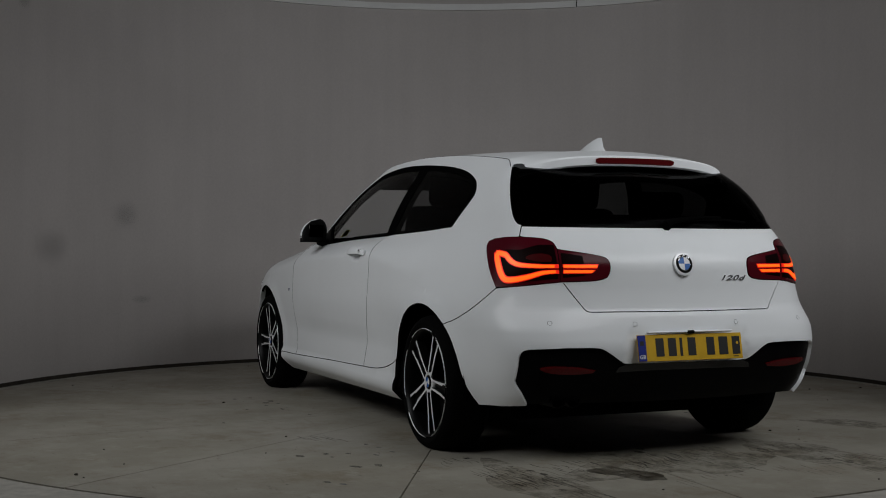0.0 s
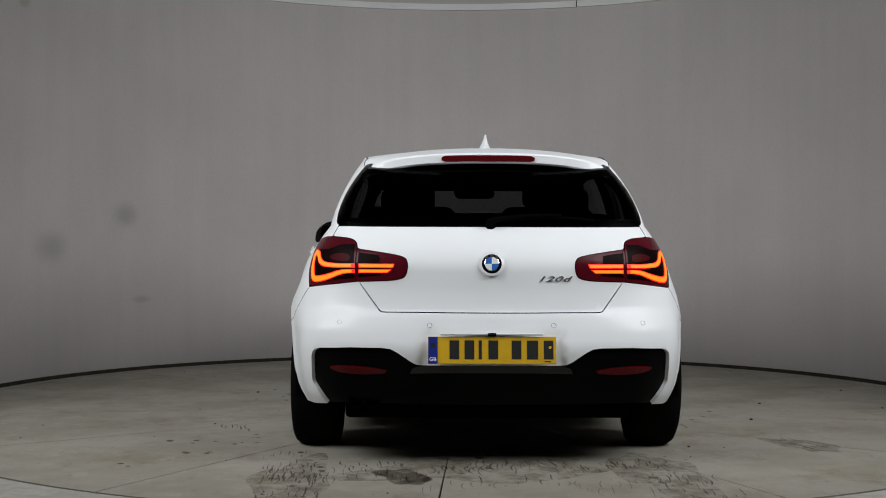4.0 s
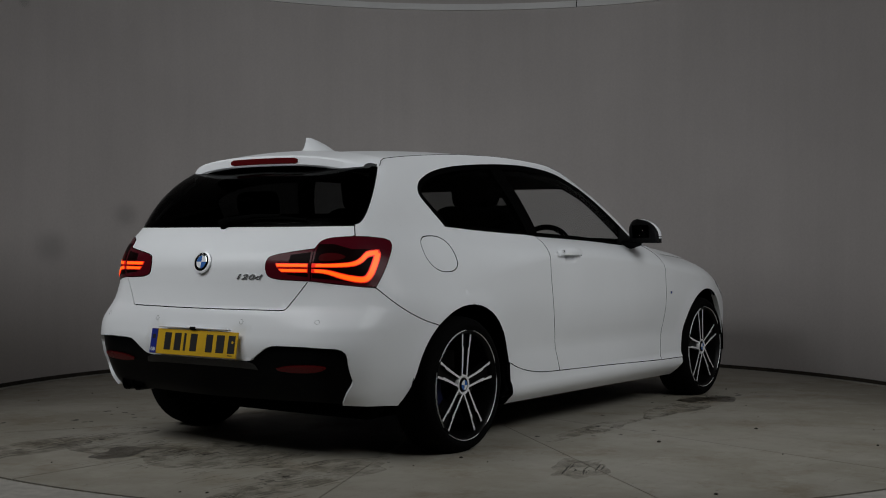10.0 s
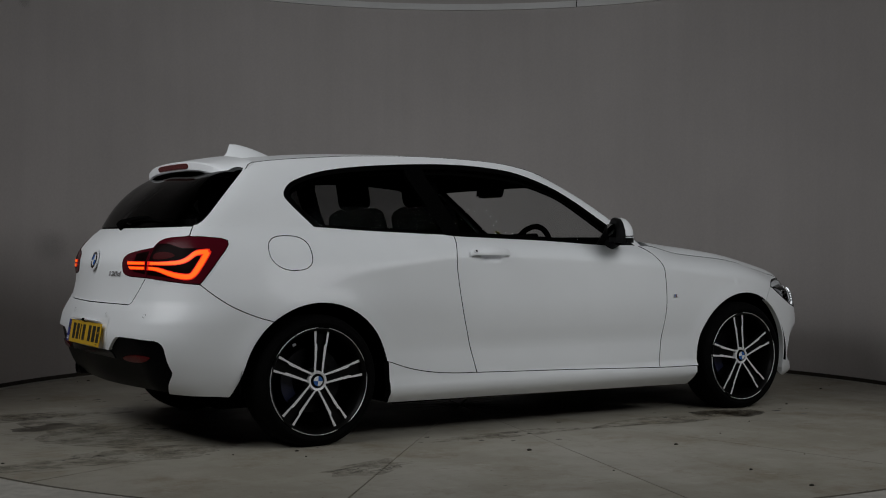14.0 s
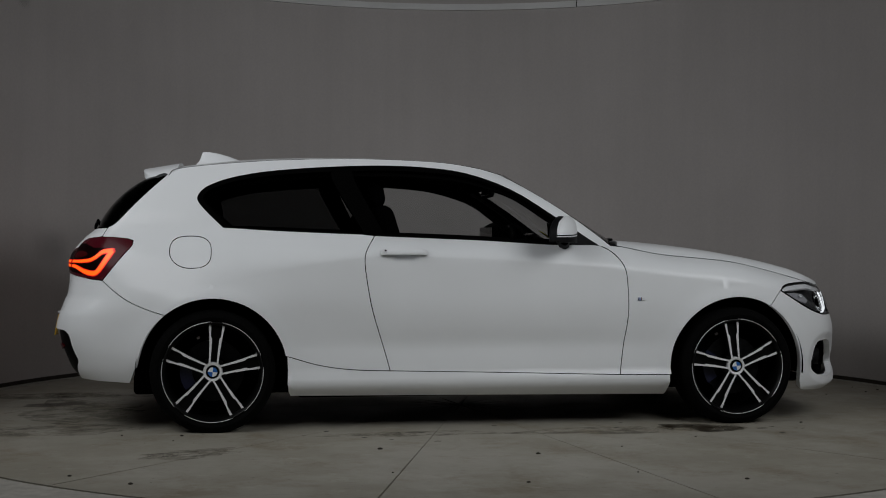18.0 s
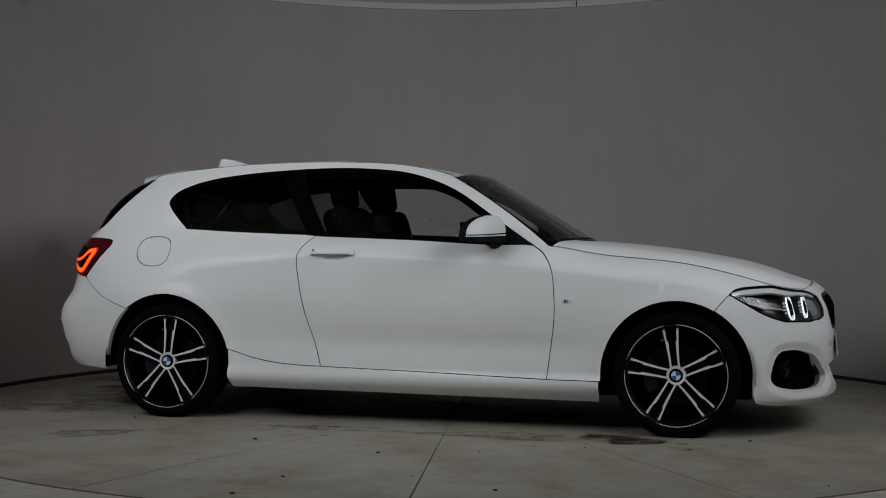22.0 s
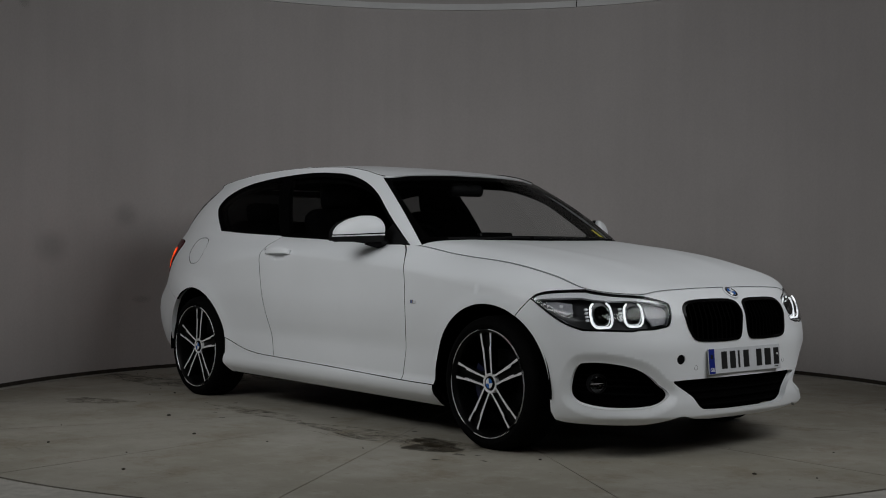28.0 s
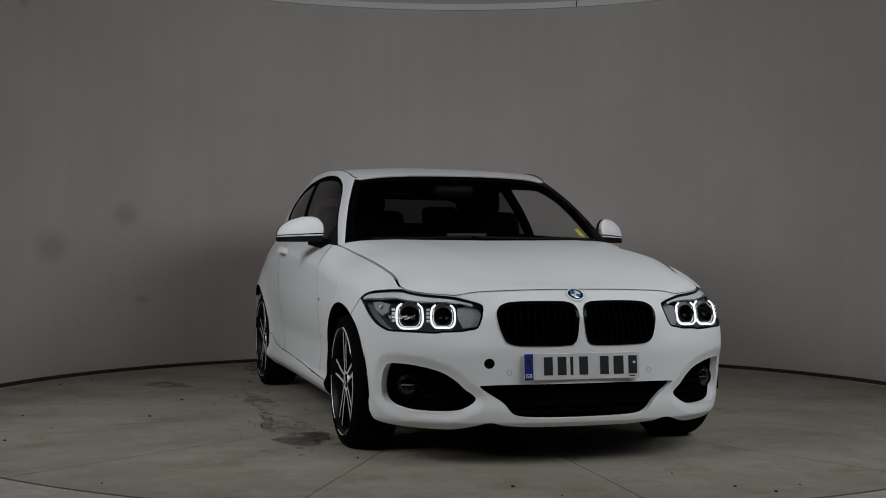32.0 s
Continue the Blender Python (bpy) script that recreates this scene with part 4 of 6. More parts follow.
def build_hood(car):
    """A crowned sheet between the bonnet's edges, with two soft creases."""
    rows, cols = 44, 40
    s_edge = np.linspace(0, BODY_LAST, 6000)
    sh = shoulder(s_edge)
    nose = shoulder(np.linspace(0, 3.1, 120))
    verts, faces = [], []
    lead = []
    for i in range(rows + 1):
        for j in range(cols + 1):
            q = -1 + 2 * j / cols
            # stations from the nose's corner back to the screen
            f = i / rows
            x_edge = 1.93 + (.728 - 1.93) * f
            k = int(np.argmin(np.abs(sh[:, 0] - x_edge) + 10 * (s_edge < 1.5)))
            ye, ze = sh[k, 1] - 0.0015, sh[k, 2]
            x_mid = 1.985 + (.835 - 1.985) * f
            r = 1 - abs(q) ** 2.0
            x = x_edge + (x_mid - x_edge) * r
            zm = float(smooth_interp(np.array([x_mid]), HOOD_X, HOOD_Z)[0])
            z = ze + (zm - ze) * (1 - abs(q) ** 11.0) * (1 - 0.10 * (1 - min(1, abs(q) / 0.7)) ** 2)
            # the leading edge follows the nose
            if i == 0:
                yn = abs(ye * q)
                lead.append((float(np.interp(yn, nose[:, 1], nose[:, 0])) - x, float(np.interp(yn, nose[:, 1], nose[:, 2])) + 0.0015 - z))
            wn = max(0.0, 1 - f / 0.16) ** 2
            x += lead[j][0] * wn
            z += lead[j][1] * wn
            ridge = math.exp(-((abs(q) - 0.62 + 0.22 * (1 - f)) / 0.09) ** 2)
            z += 0.005 * ridge * min(1, 4 * f, 3 * (1 - f) + 0.4)
            verts.append((x, ye * q, z))
    w = cols + 1
    for i in range(rows):
        for j in range(cols):
            a = i * w + j
            faces.append((a, a + 1, a + w + 1, a + w))
    n = len(verts)
    border = list(range(w)) + [i * w + cols for i in range(1, rows + 1)] + [rows * w + j for j in range(cols - 1, -1, -1)] + [i * w for i in range(rows - 1, 0, -1)]
    for k in border:
        x, y, z = verts[k]
        verts.append((x, y * 0.99, z - 0.02))
    m = len(border)
    for k in range(m):
        faces.append((border[k], n + k, n + (k + 1) % m, border[(k + 1) % m]))
    ob = mesh_object("bonnet", verts, faces, M_PAINT, car, "white bonnet with two soft creases")
    bm = bmesh.new()
    bm.from_mesh(ob.data)
    bmesh.ops.recalc_face_normals(bm, faces=bm.faces)
    bm.to_mesh(ob.data)
    bm.free()
    ob.data.polygons.foreach_set("use_smooth", [True] * len(ob.data.polygons))
    ob.data.set_sharp_from_angle(angle=radians(35))
    front = [verts[j] for j in range(w)]
    edge = [(x, y, z - 0.003) for x, y, z in front]
    part("bonnet_gap", tube([(x + 0.001, y, z) for x, y, z in edge], 0.0010, 6), M_GAP, ob, "dark shut line")
    for j, e in ((0, -1), (cols, 1)):
        part("bonnet_gap", tube([(verts[i * w + j][0], verts[i * w + j][1] + e * 0.001, verts[i * w + j][2] - 0.0012) for i in range(rows + 1)], 0.0009, 6), M_GAP, ob, "dark shut line")
    return ob


def build_roof(car):
    rows, cols = 40, 28
    uv = [(2.98 + (10.28 - 2.98) * i / rows, -1 + 2 * j / cols) for i in range(rows + 1) for j in range(cols + 1)]
    p = roof(uv)
    w = cols + 1
    faces = [(i * w + j, i * w + j + 1, (i + 1) * w + j + 1, (i + 1) * w + j) for i in range(rows) for j in range(cols)]
    ob = mesh_object("roof", p, faces, M_PAINT, car, "white roof")
    sol = ob.modifiers.new("thickness", "SOLIDIFY")
    sol.thickness, sol.offset = 0.012, -1
    if ob.data.polygons[0].normal.z < 0:
        ob.data.flip_normals()
    for side in (1, -1):
        line = roof_edge(np.linspace(3.45, 10.3, 60))
        part("roof_seam", tube([(x, side * (y - 0.004), z + 0.0015) for x, y, z in line], 0.0032, 6), M_GAP, ob, "thin black roof seam")
    mesh_object("headlining", [(x, y * 0.96, z - 0.055) for x, y, z in p], faces, M_LINER, car, "dark headlining")
    return ob


def build_spoiler(car):
    """Roof spoiler over the rear glass, with a lamp in its edge."""
    cols = 48
    secs = []
    for j in range(cols + 1):
        q = math.sin(math.pi / 2 * (-1 + 2 * j / cols))
        y = 0.570 * q
        r = abs(q) ** 2.6
        w = abs(q) ** 9
        zt = 1.338 - 0.052 * r - 0.028 * w
        xt = -1.732 + 0.040 * r + 0.085 * w
        fx = -1.534 + 0.002 * r
        fz = 1.3665 - 0.052 * abs(q) ** 2.3

        def back(f):
            return fx + (xt - fx) * f
        secs.append([(fx, y * 0.95, fz), (back(.40), y * 0.965, fz - 0.013), (back(.73), y * 0.975, zt + .002), (back(.965), y * 0.975, zt - 0.006), (xt, y * 0.978, zt - 0.014),
                     (xt + 0.004, y * 0.990, zt - 0.046 + 0.008 * w), (xt + 0.012, y * 0.992, zt - 0.054 + 0.010 * w), (back(.31), y * 0.985, 1.256 - 0.006 * w), (back(.08), y * 0.96, 1.284 - 0.008 * w)])
    verts = [v for s in secs for v in s]
    k = len(secs[0])
    faces = [(i * k + a, i * k + (a + 1) % k, (i + 1) * k + (a + 1) % k, (i + 1) * k + a) for i in range(cols) for a in range(k)]
    faces += [tuple(range(k)), tuple(cols * k + a for a in range(k - 1, -1, -1))]
    bm = bmesh.new()
    bv = [bm.verts.new(v) for v in verts]
    for f in faces:
        bm.faces.new([bv[i] for i in f])
    ob = part("spoiler", bm, M_PAINT, car, "white roof spoiler, its underside coloured black for shade", smooth=True)
    # black on the faces under the lip stands in for the shade there
    ob.data.materials.append(M_BLACK)
    for f in ob.data.polygons:
        if f.index < cols * k and f.index % k in (6, 7):
            f.material_index = 1
    for sec, e in ((secs[0], -1), (secs[-1], 1)):
        part("spoiler_seam", tube([(x, y + e * 0.0012, z + 0.0005) for x, y, z in sec[:7]], 0.0016, 6), M_GAP, ob, "thin dark seam at the spoiler's end")
    # high brake lamp
    n = 24
    rows = []
    for j in range(n + 1):
        y = -0.205 + 0.41 * j / n
        q = y / 0.562
        xt = -1.732 + 0.040 * abs(q) ** 2.6
        zt = 1.338 - 0.042 * abs(q) ** 2.6
        h = 0.0 if 0 < j < n else 0.006
        rows.append([(xt - 0.0005, y, zt - 0.017 - h), (xt - 0.0035, y, zt - 0.020 - h), (xt - 0.0005, y, zt - 0.043 + h), (xt + 0.02, y, zt - 0.045 + h), (xt + 0.02, y, zt - 0.017 - h)])
    bm = bmesh.new()
    bv = [[bm.verts.new(v) for v in r] for r in rows]
    for i in range(n):
        for a in range(5):
            bm.faces.new((bv[i][a], bv[i][(a + 1) % 5], bv[i + 1][(a + 1) % 5], bv[i + 1][a]))
    bm.faces.new(bv[0])
    bm.faces.new(bv[-1][::-1])
    part("brake_lamp", bm, M_REFLECT, ob, "unlit dark red high brake lamp", smooth=True)
    return ob


WINDOW_TOP = [(-1.291, 1.000), (-1.372, 1.078), (-1.418, 1.130), (-1.430, 1.160), (-1.412, 1.195), (-1.366, 1.228), (-1.254, 1.268), (-1.081, 1.300), (-.818, 1.324), (-.524, 1.337),
              (-.287, 1.332), (-.05, 1.303), (.185, 1.219), (.415, 1.071), (.630, .925)]


def rear_edge(shift):
    """The upright edge between the rear window and the side, from the roof down, by station and height."""
    rows = flowing([(10.95, .41), (11.07, .29), (11.18, .17), (11.25, .10), (11.31, .06), (11.39, .032), (11.50, .013), (11.66, .003), (11.80, .0)], 3)
    return [(q + shift, v) for q, v in rows]


def build_body(car):
    """All painted panels, glass and seals."""
    lo, hi = top_u(3.2), top_u(12.4)
    window = top_uv(flowing(WINDOW_TOP, 4), lo, hi) + top_uv([(.640, .906), (.36, .915), (-.05, .938), (-.54, .955), (-.95, .975), (-1.27, .988)], lo, hi)
    s_front, s_rear = station_at_x(.632), station_at_x(-.54)
    s_gate = 15.72
    DIMPLES.append((shrunk(FOG, -0.004), 0.034, 0.013, True))
    gap = 0.0021
    flank = np.linspace(6.2, 13.0, 60)
    ridge = [[(float(a), float(b)) for a, b in zip(np.interp(flank, BODY_S, BODY_U), crease(flank)[:, 0])]]
    for side, word in ((1, "left"), (-1, "right")):
        fender = FRONT_GAP + arch_uv(AXLE_X, 60, 185.3) + side_uv([(.978, .2622)]) + between(SILL_TOP, side_uv([(.968, .262)])[0][0], DOOR_FRONT[0][0] - 0.01) + DOOR_FRONT + upper(s_front, 4.02)[1:] + LAMP_UP[::-1][:-1]
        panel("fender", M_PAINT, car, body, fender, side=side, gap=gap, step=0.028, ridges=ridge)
        door = DOOR_FRONT + upper(s_front, s_rear, 24)[1:-1] + DOOR_REAR[::-1] + DOOR_SILL[::-1][1:-1]
        hu, hz = side_uv([(-.395, .881)])[0]
        DIMPLES.append(([(hu + .050 * math.cos(a), hz + .014 * math.sin(a)) for a in np.linspace(0, 2 * math.pi, 17)[:-1]], 0.022, 0.010, False))
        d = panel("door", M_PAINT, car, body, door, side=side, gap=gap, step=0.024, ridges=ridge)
        DIMPLES.pop()
        build_handle(d, side)
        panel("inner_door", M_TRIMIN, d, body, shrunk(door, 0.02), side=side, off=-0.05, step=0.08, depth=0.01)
        sill = SILL_TOP + side_uv([(-.981, .30), (-.983, .24), (-.978, .20), (-.968, .172), (-.6, .167), (0, .161), (.6, .155), (.970, .152), (.977, .20)])
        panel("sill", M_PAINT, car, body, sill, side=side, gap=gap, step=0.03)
        panel("sill_underside", M_BLACK, car, body, shrunk(sill, 0.004), side=side, off=-0.03, step=0.06)
        flap = []
        for k in range(24):
            c, d = math.cos(math.pi * k / 12), math.sin(math.pi * k / 12)
            full = 1.0 if c < 0 and d < 0 else 0.74
            flap += side_uv([(-1.4565 + .1035 * math.copysign(abs(c) ** full, c), .8865 + .0815 * math.copysign(abs(d) ** full, d))])
        flap = loop(flap, 3)
        quarter = DOOR_REAR + upper(s_rear, s_gate, 30, 0.005)[1:] + end_uv([(.668, .964)], True) + LAMP_TOP[::-1][16:] + LAMP_OUT[::-1] + REAR_GAP[::-1][1:] + arch_uv(-AXLE_X, 130, 12.3)[1:] \
            + [p for p in SILL_TOP[::-1] if p[0] > DOOR_REAR[0][0] + 0.01 and p[1] < .370]
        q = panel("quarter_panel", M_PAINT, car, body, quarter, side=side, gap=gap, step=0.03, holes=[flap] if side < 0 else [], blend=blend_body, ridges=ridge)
        if side < 0:
            panel("fuel_flap", M_PAINT, q, body, flap, side=side, gap=0.004, step=0.03, off=-0.0006, label="white fuel flap with one rounded side")
            panel("fuel_recess", M_GAP, q, body, shrunk(flap, -0.006), side=side, off=-0.012, step=0.05, rim=False)
        # glasshouse frame with the window opening
        u3 = top_u(3.70)
        frame_line = [(u3, -0.004), (u3, TOP_V), *[(top_u(s), TOP_V + 0.003) for s in np.linspace(3.74, 10.8, 40)], *[(top_u(a), b) for a, b in rear_edge(-0.035)]]
        panel("side_frame", M_PAINT, car, top, frame_line, side=side, holes=[window], step=0.026, depth=0.02, blend=blend_top)
        panel("pillar_trim", M_LINER, car, top, shrunk(frame_line, 0.012), side=side, holes=[shrunk(window, 0.045)], off=-0.03, step=0.06, depth=0.012)
        win_in = shrunk(window, 0.028)
        panel("window_seal", M_LINER, car, top, shrunk(window, 0.0015), side=side, holes=[win_in], off=-0.003, step=0.03, depth=0.02)
        cut = top_uv([(-.49, .93), (-.49, .97), (-.641, 1.259), (-.66, 1.36)], lo, hi)
        cut2 = top_uv([(-.58, .93), (-.58, .972), (-.745, 1.255), (-.76, 1.36)], lo, hi)
        w_in = shrunk(window, 0.012)
        pane = panel("door_window", M_GLASS, car, top, close_on(w_in, cut, False), side=side, off=-0.006, step=0.04, depth=0.004, label="clear door window")
        pane2 = panel("rear_side_window", M_TINT, car, top, close_on(w_in, cut2, True), side=side, off=-0.006, step=0.04, depth=0.004, label="dark tinted rear side window")
        pane.visible_shadow = pane2.visible_shadow = False
        panel("window_post", M_LINER, car, top, grown_post(cut, cut2), side=side, off=-0.004, step=0.03, depth=0.03, label="black window post")
        # black sheet added behind the panels for the shade in the shut lines
        shell = (FRONT_GAP[:1] + [(u, v - .01) for u, v in upper(4.9, 15.6, 50)] + REAR_GAP[::-1] + arch_uv(-AXLE_X, 128, 0)
                 + side_uv([(-.97, .26), (0, .24), (.97, .23)]) + arch_uv(AXLE_X, 180, 62))
        panel("inner_shell", M_GAP, car, body, shell, side=side, off=-0.013, step=0.06, rim=False)
        build_tail_lamp(car, side)
        build_head_lamp(car, side)
        build_mirror(car, side)
        for ax in (-AXLE_X, AXLE_X):
            bm = lathe([(ARCH_R + 0.012, 0.845), (ARCH_R + 0.008, 0.80), (ARCH_R + 0.002, 0.56), (0.10, 0.555)], 40, pose(ax, 0, HUB_Z), -6, 186)
            if side < 0:
                bmesh.ops.transform(bm, matrix=Matrix.Diagonal((1, -1, 1, 1)), verts=bm.verts)
            part("arch_liner", bm, M_LINER, car, "black felt arch liner", smooth=True)
    # front bumper, with its openings
    left = (upper(0.02, 2.98, 16, -0.005) + LAMP_NOSE + LAMP_LOW + FRONT_GAP + arch_uv(AXLE_X, 60, -5)[1:]
            + side_uv([(1.705, .21), (1.715, .170)]) + end_uv(flowing([(.78, .160), (.72, .154), (.56, .150), (.48, .164), (.40, .186), (.33, .172), (.22, .163)], 4) + [(.02, .162)], False))
    bumper_line = left + mirrored(left)
    inn = INTAKE + mirrored(INTAKE)[1:-1]
    tow = loop([(end_uv([(-.399, .433)], False)[0][0] + 0.0215 * math.cos(a), .433 + 0.0215 * math.sin(a)) for a in np.linspace(0, 2 * math.pi, 12)[:-1]], 4)
    fb = panel("front_bumper", M_PAINT, car, body, bumper_line, gap=gap, step=0.011, depth=0.03, fine=0.008,
               holes=[KIDNEY, mirrored(KIDNEY), FOG, mirrored(FOG), inn, tow],
               creases=[c for c in (shrunk(FOG, -0.005), shrunk(FOG, -0.0375)) for c in (c, mirrored(c))], label="white sport front bumper with wide dark intakes")
    DIMPLES.clear()
    # flat black disc just behind the opening, put in for the shade inside
    panel("tow_eye_hole", M_GAP, fb, body, shrunk(tow, -0.004), off=-0.005, step=0.02, rim=False, label="black disc standing in for the shade in the tow eye hole")
    build_grilles(fb, inn)
    # rear bumper and diffuser
    left = (TAILGATE_SIDE[::-1] + LAMP_BOTTOM[:-1] + REAR_GAP[::-1] + arch_uv(-AXLE_X, 130, 166)[1:] + side_uv([(-1.712, .33), (-1.735, .27), (-1.748, .240), (-1.82, .245), (-1.90, .249)]) + BUMPER_REAR_LOW)
    rec = end_uv([(.288, .438), (.272, .562)], True)
    DIMPLES.append(([rec[0], rec[1], (BODY_END + .1, .562), (BODY_END + .1, .438)], 0.03, 0.013, False))
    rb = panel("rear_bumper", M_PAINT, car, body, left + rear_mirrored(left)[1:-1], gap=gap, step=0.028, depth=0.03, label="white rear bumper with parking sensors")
    DIMPLES.clear()
    dl = BUMPER_REAR_LOW[::-1] + end_uv([(.60, .262), (.4, .258), (.2, .256), (0, .256)], True)
    panel("diffuser", M_SATIN, car, body, shrunk(dl + rear_mirrored(dl)[1:-1], -0.004), off=-0.016, step=0.03, depth=0.05, label="dark satin plastic diffuser")
    shelf = end_uv([(.325, .418), (.285, .431), (.1, .431), (0, .431)], True)
    shelf_low = end_uv([(0, .400), (.2, .399), (.335, .394)], True)
    panel("diffuser_shelf", M_SHELF, bpy.data.objects["diffuser"], body, shelf + rear_mirrored(shelf)[1:] + rear_mirrored(shelf_low) + shelf_low[1:], off=-0.009, step=0.03, depth=0.02, label="glossy shelf under the plate")
    for side in (1, -1):
        rf = end_uv(flowing([(.43, .406), (.50, .420), (.60, .427), (.660, .424), (.665, .413), (.62, .397), (.52, .390), (.44, .395)], 3), True)
        if side < 0:
            rf = rear_mirrored(rf)
        panel("reflector", M_REFLECTOR, rb, body, rf, off=-0.008, step=0.03, depth=0.006, label="red bumper reflector")
    # tailgate
    left = TAILGATE_SIDE[::-1][:-1] + LAMP_IN_TOP[::-1] + LAMP_TOP[::-1][:16] + end_uv([(.667, .964)], True) + upper(s_gate + 0.012, BODY_LAST, 20, -0.002)
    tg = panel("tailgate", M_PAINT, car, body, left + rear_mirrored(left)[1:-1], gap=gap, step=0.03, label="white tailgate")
    # another added black sheet, for the shade in the tailgate's gaps
    back = end_uv([(.60, .60), (.62, .96)], True) + [(u, v - .006) for u, v in upper(s_gate + 0.3, BODY_LAST, 10)] + end_uv([(0, .60)], True)
    panel("inner_shell", M_GAP, car, body, back + rear_mirrored(back)[1:-1], off=-0.014, step=0.05, rim=False)
    # screens
    for name, a, b, mat, lab in (("windscreen", -3.66, 3.66, M_GLASS, "clear windscreen"), ("rear_window", 11.36, 0, M_TINTREAR, "dark tinted rear window")):
        us = [math.copysign(top_u(abs(q)), q) for q in np.linspace(a, b, 50)]
        if a > 0:
            side_line = [(top_u(q), v) for q, v in rear_edge(0.0)]
            line = [(u, 0.0) for u in np.linspace(side_line[-1][0], 2 * TOP_END - side_line[-1][0], 50)][1:-1]
            line += [(2 * TOP_END - u, v) for u, v in side_line[::-1]]
            line += [(u, TOP_V - 0.01) for u in np.linspace(2 * TOP_END - side_line[0][0], side_line[0][0], 50)][1:-1] + side_line
            hole = [(u, min(v, 0.335)) for u, v in shrunk(line, 0.035)]
        else:
            line = [(u, 0.0) for u in us] + [(u, TOP_V) for u in us[::-1]]
            inner = shrunk(line, 0.03)
            hole = rounded(inner[:50:7] + inner[50::7], 0.3, 2)
        g = panel(name, mat, car, top, shrunk(line, 0.004), step=0.045, off=0.001, depth=0.004, label=lab)
        g.visible_shadow = False
        edge = shrunk(line, -0.012 if a > 0 else 0.004)
        panel("black_border", M_GLOSS, g, top, edge, holes=[hole], step=0.04, off=-0.005, depth=0.008)
    return tg, rb, fb


def stroke(path, widths):
    """The outline of a band along an open path in a skin's measure."""
    q = np.array(path, float)
    d = np.gradient(q, axis=0)
    d /= np.maximum(np.linalg.norm(d, axis=1), 1e-9)[:, None]
    n = np.stack([-d[:, 1], d[:, 0]], 1)
    w = np.interp(np.linspace(0, 1, len(q)), np.linspace(0, 1, len(widths)), widths)[:, None] / 2
    return [tuple(v) for v in q + n * w] + [tuple(v) for v in (q - n * w)[::-1]]


def close_on(line, cut, rear):
    """The piece of a closed outline ahead of, or behind, a slanting line."""
    cu, cv = [c[0] for c in cut], [c[1] for c in cut]
    ok = [(p[0] > np.interp(p[1], cv, cu)) == rear for p in line]
    n = len(line)
    start = next(i for i in range(n) if ok[i] and not ok[i - 1])
    out = []
    for i in range(n):
        k = (start + i) % n
        if not ok[k]:
            break
        out.append(line[k])
    a, b = out[-1], out[0]
    return [(float(np.interp(b[1], cv, cu)), b[1])] + out + [(float(np.interp(a[1], cv, cu)), a[1])]


def grown_post(cut, cut2):
    f = lambda c, v: float(np.interp(v, [p[1] for p in c], [p[0] for p in c]))
    hi = cut[2][1] + 0.055
    vs = np.linspace(-0.012, hi, 8)
    return [(f(cut, v) - 0.004, v) for v in vs] + [(f(cut2, v) + 0.004, v) for v in vs[::-1]]


def build_handle(door, side):
    m = on_skin(body, side_uv([(-.405, .881)])[0][0], .881, 0.0, side)
    # the x axis of the pose runs along the door; +x is towards the nose on the right side
    def put(bm):
        bmesh.ops.transform(bm, matrix=m, verts=bm.verts)
        return bm
    bm = bmesh.new()
    n, k = 14, 8
    rings = []
    for i in range(n + 1):
        f = i / n
        x = -0.118 + 0.236 * f
        lift = 0.030 * math.sin(math.pi * f) ** 0.5 if 0 < f < 1 else 0.0
        h = 0.015 + 0.009 * math.sin(math.pi * f)
        rings.append([bm.verts.new((x, h * math.cos(a), lift + 0.006 + 0.007 * math.sin(a))) for a in [2 * math.pi * j / k for j in range(k)]])
    for i in range(n):
        for j in range(k):
            bm.faces.new((rings[i][j], rings[i][(j + 1) % k], rings[i + 1][(j + 1) % k], rings[i + 1][j]))
    bm.faces.new(rings[0][::-1])
    bm.faces.new(rings[-1])
    h = part("door_handle", put(bm), M_PAINT, door, "white pull handle", smooth=True)
    back = -1 if side < 0 else 1
    part("keyhole", put(cylinder(pose(back * 0.095, 0, 0.0265), 0.012, 0.011, 0.010, 20)), M_CHROMESOFT, h, "silver key cover")
    part("keyhole_slot", put(cylinder(pose(back * 0.095, 0, 0.032), 0.005, 0.005, 0.002, 16)), M_GAP, h)


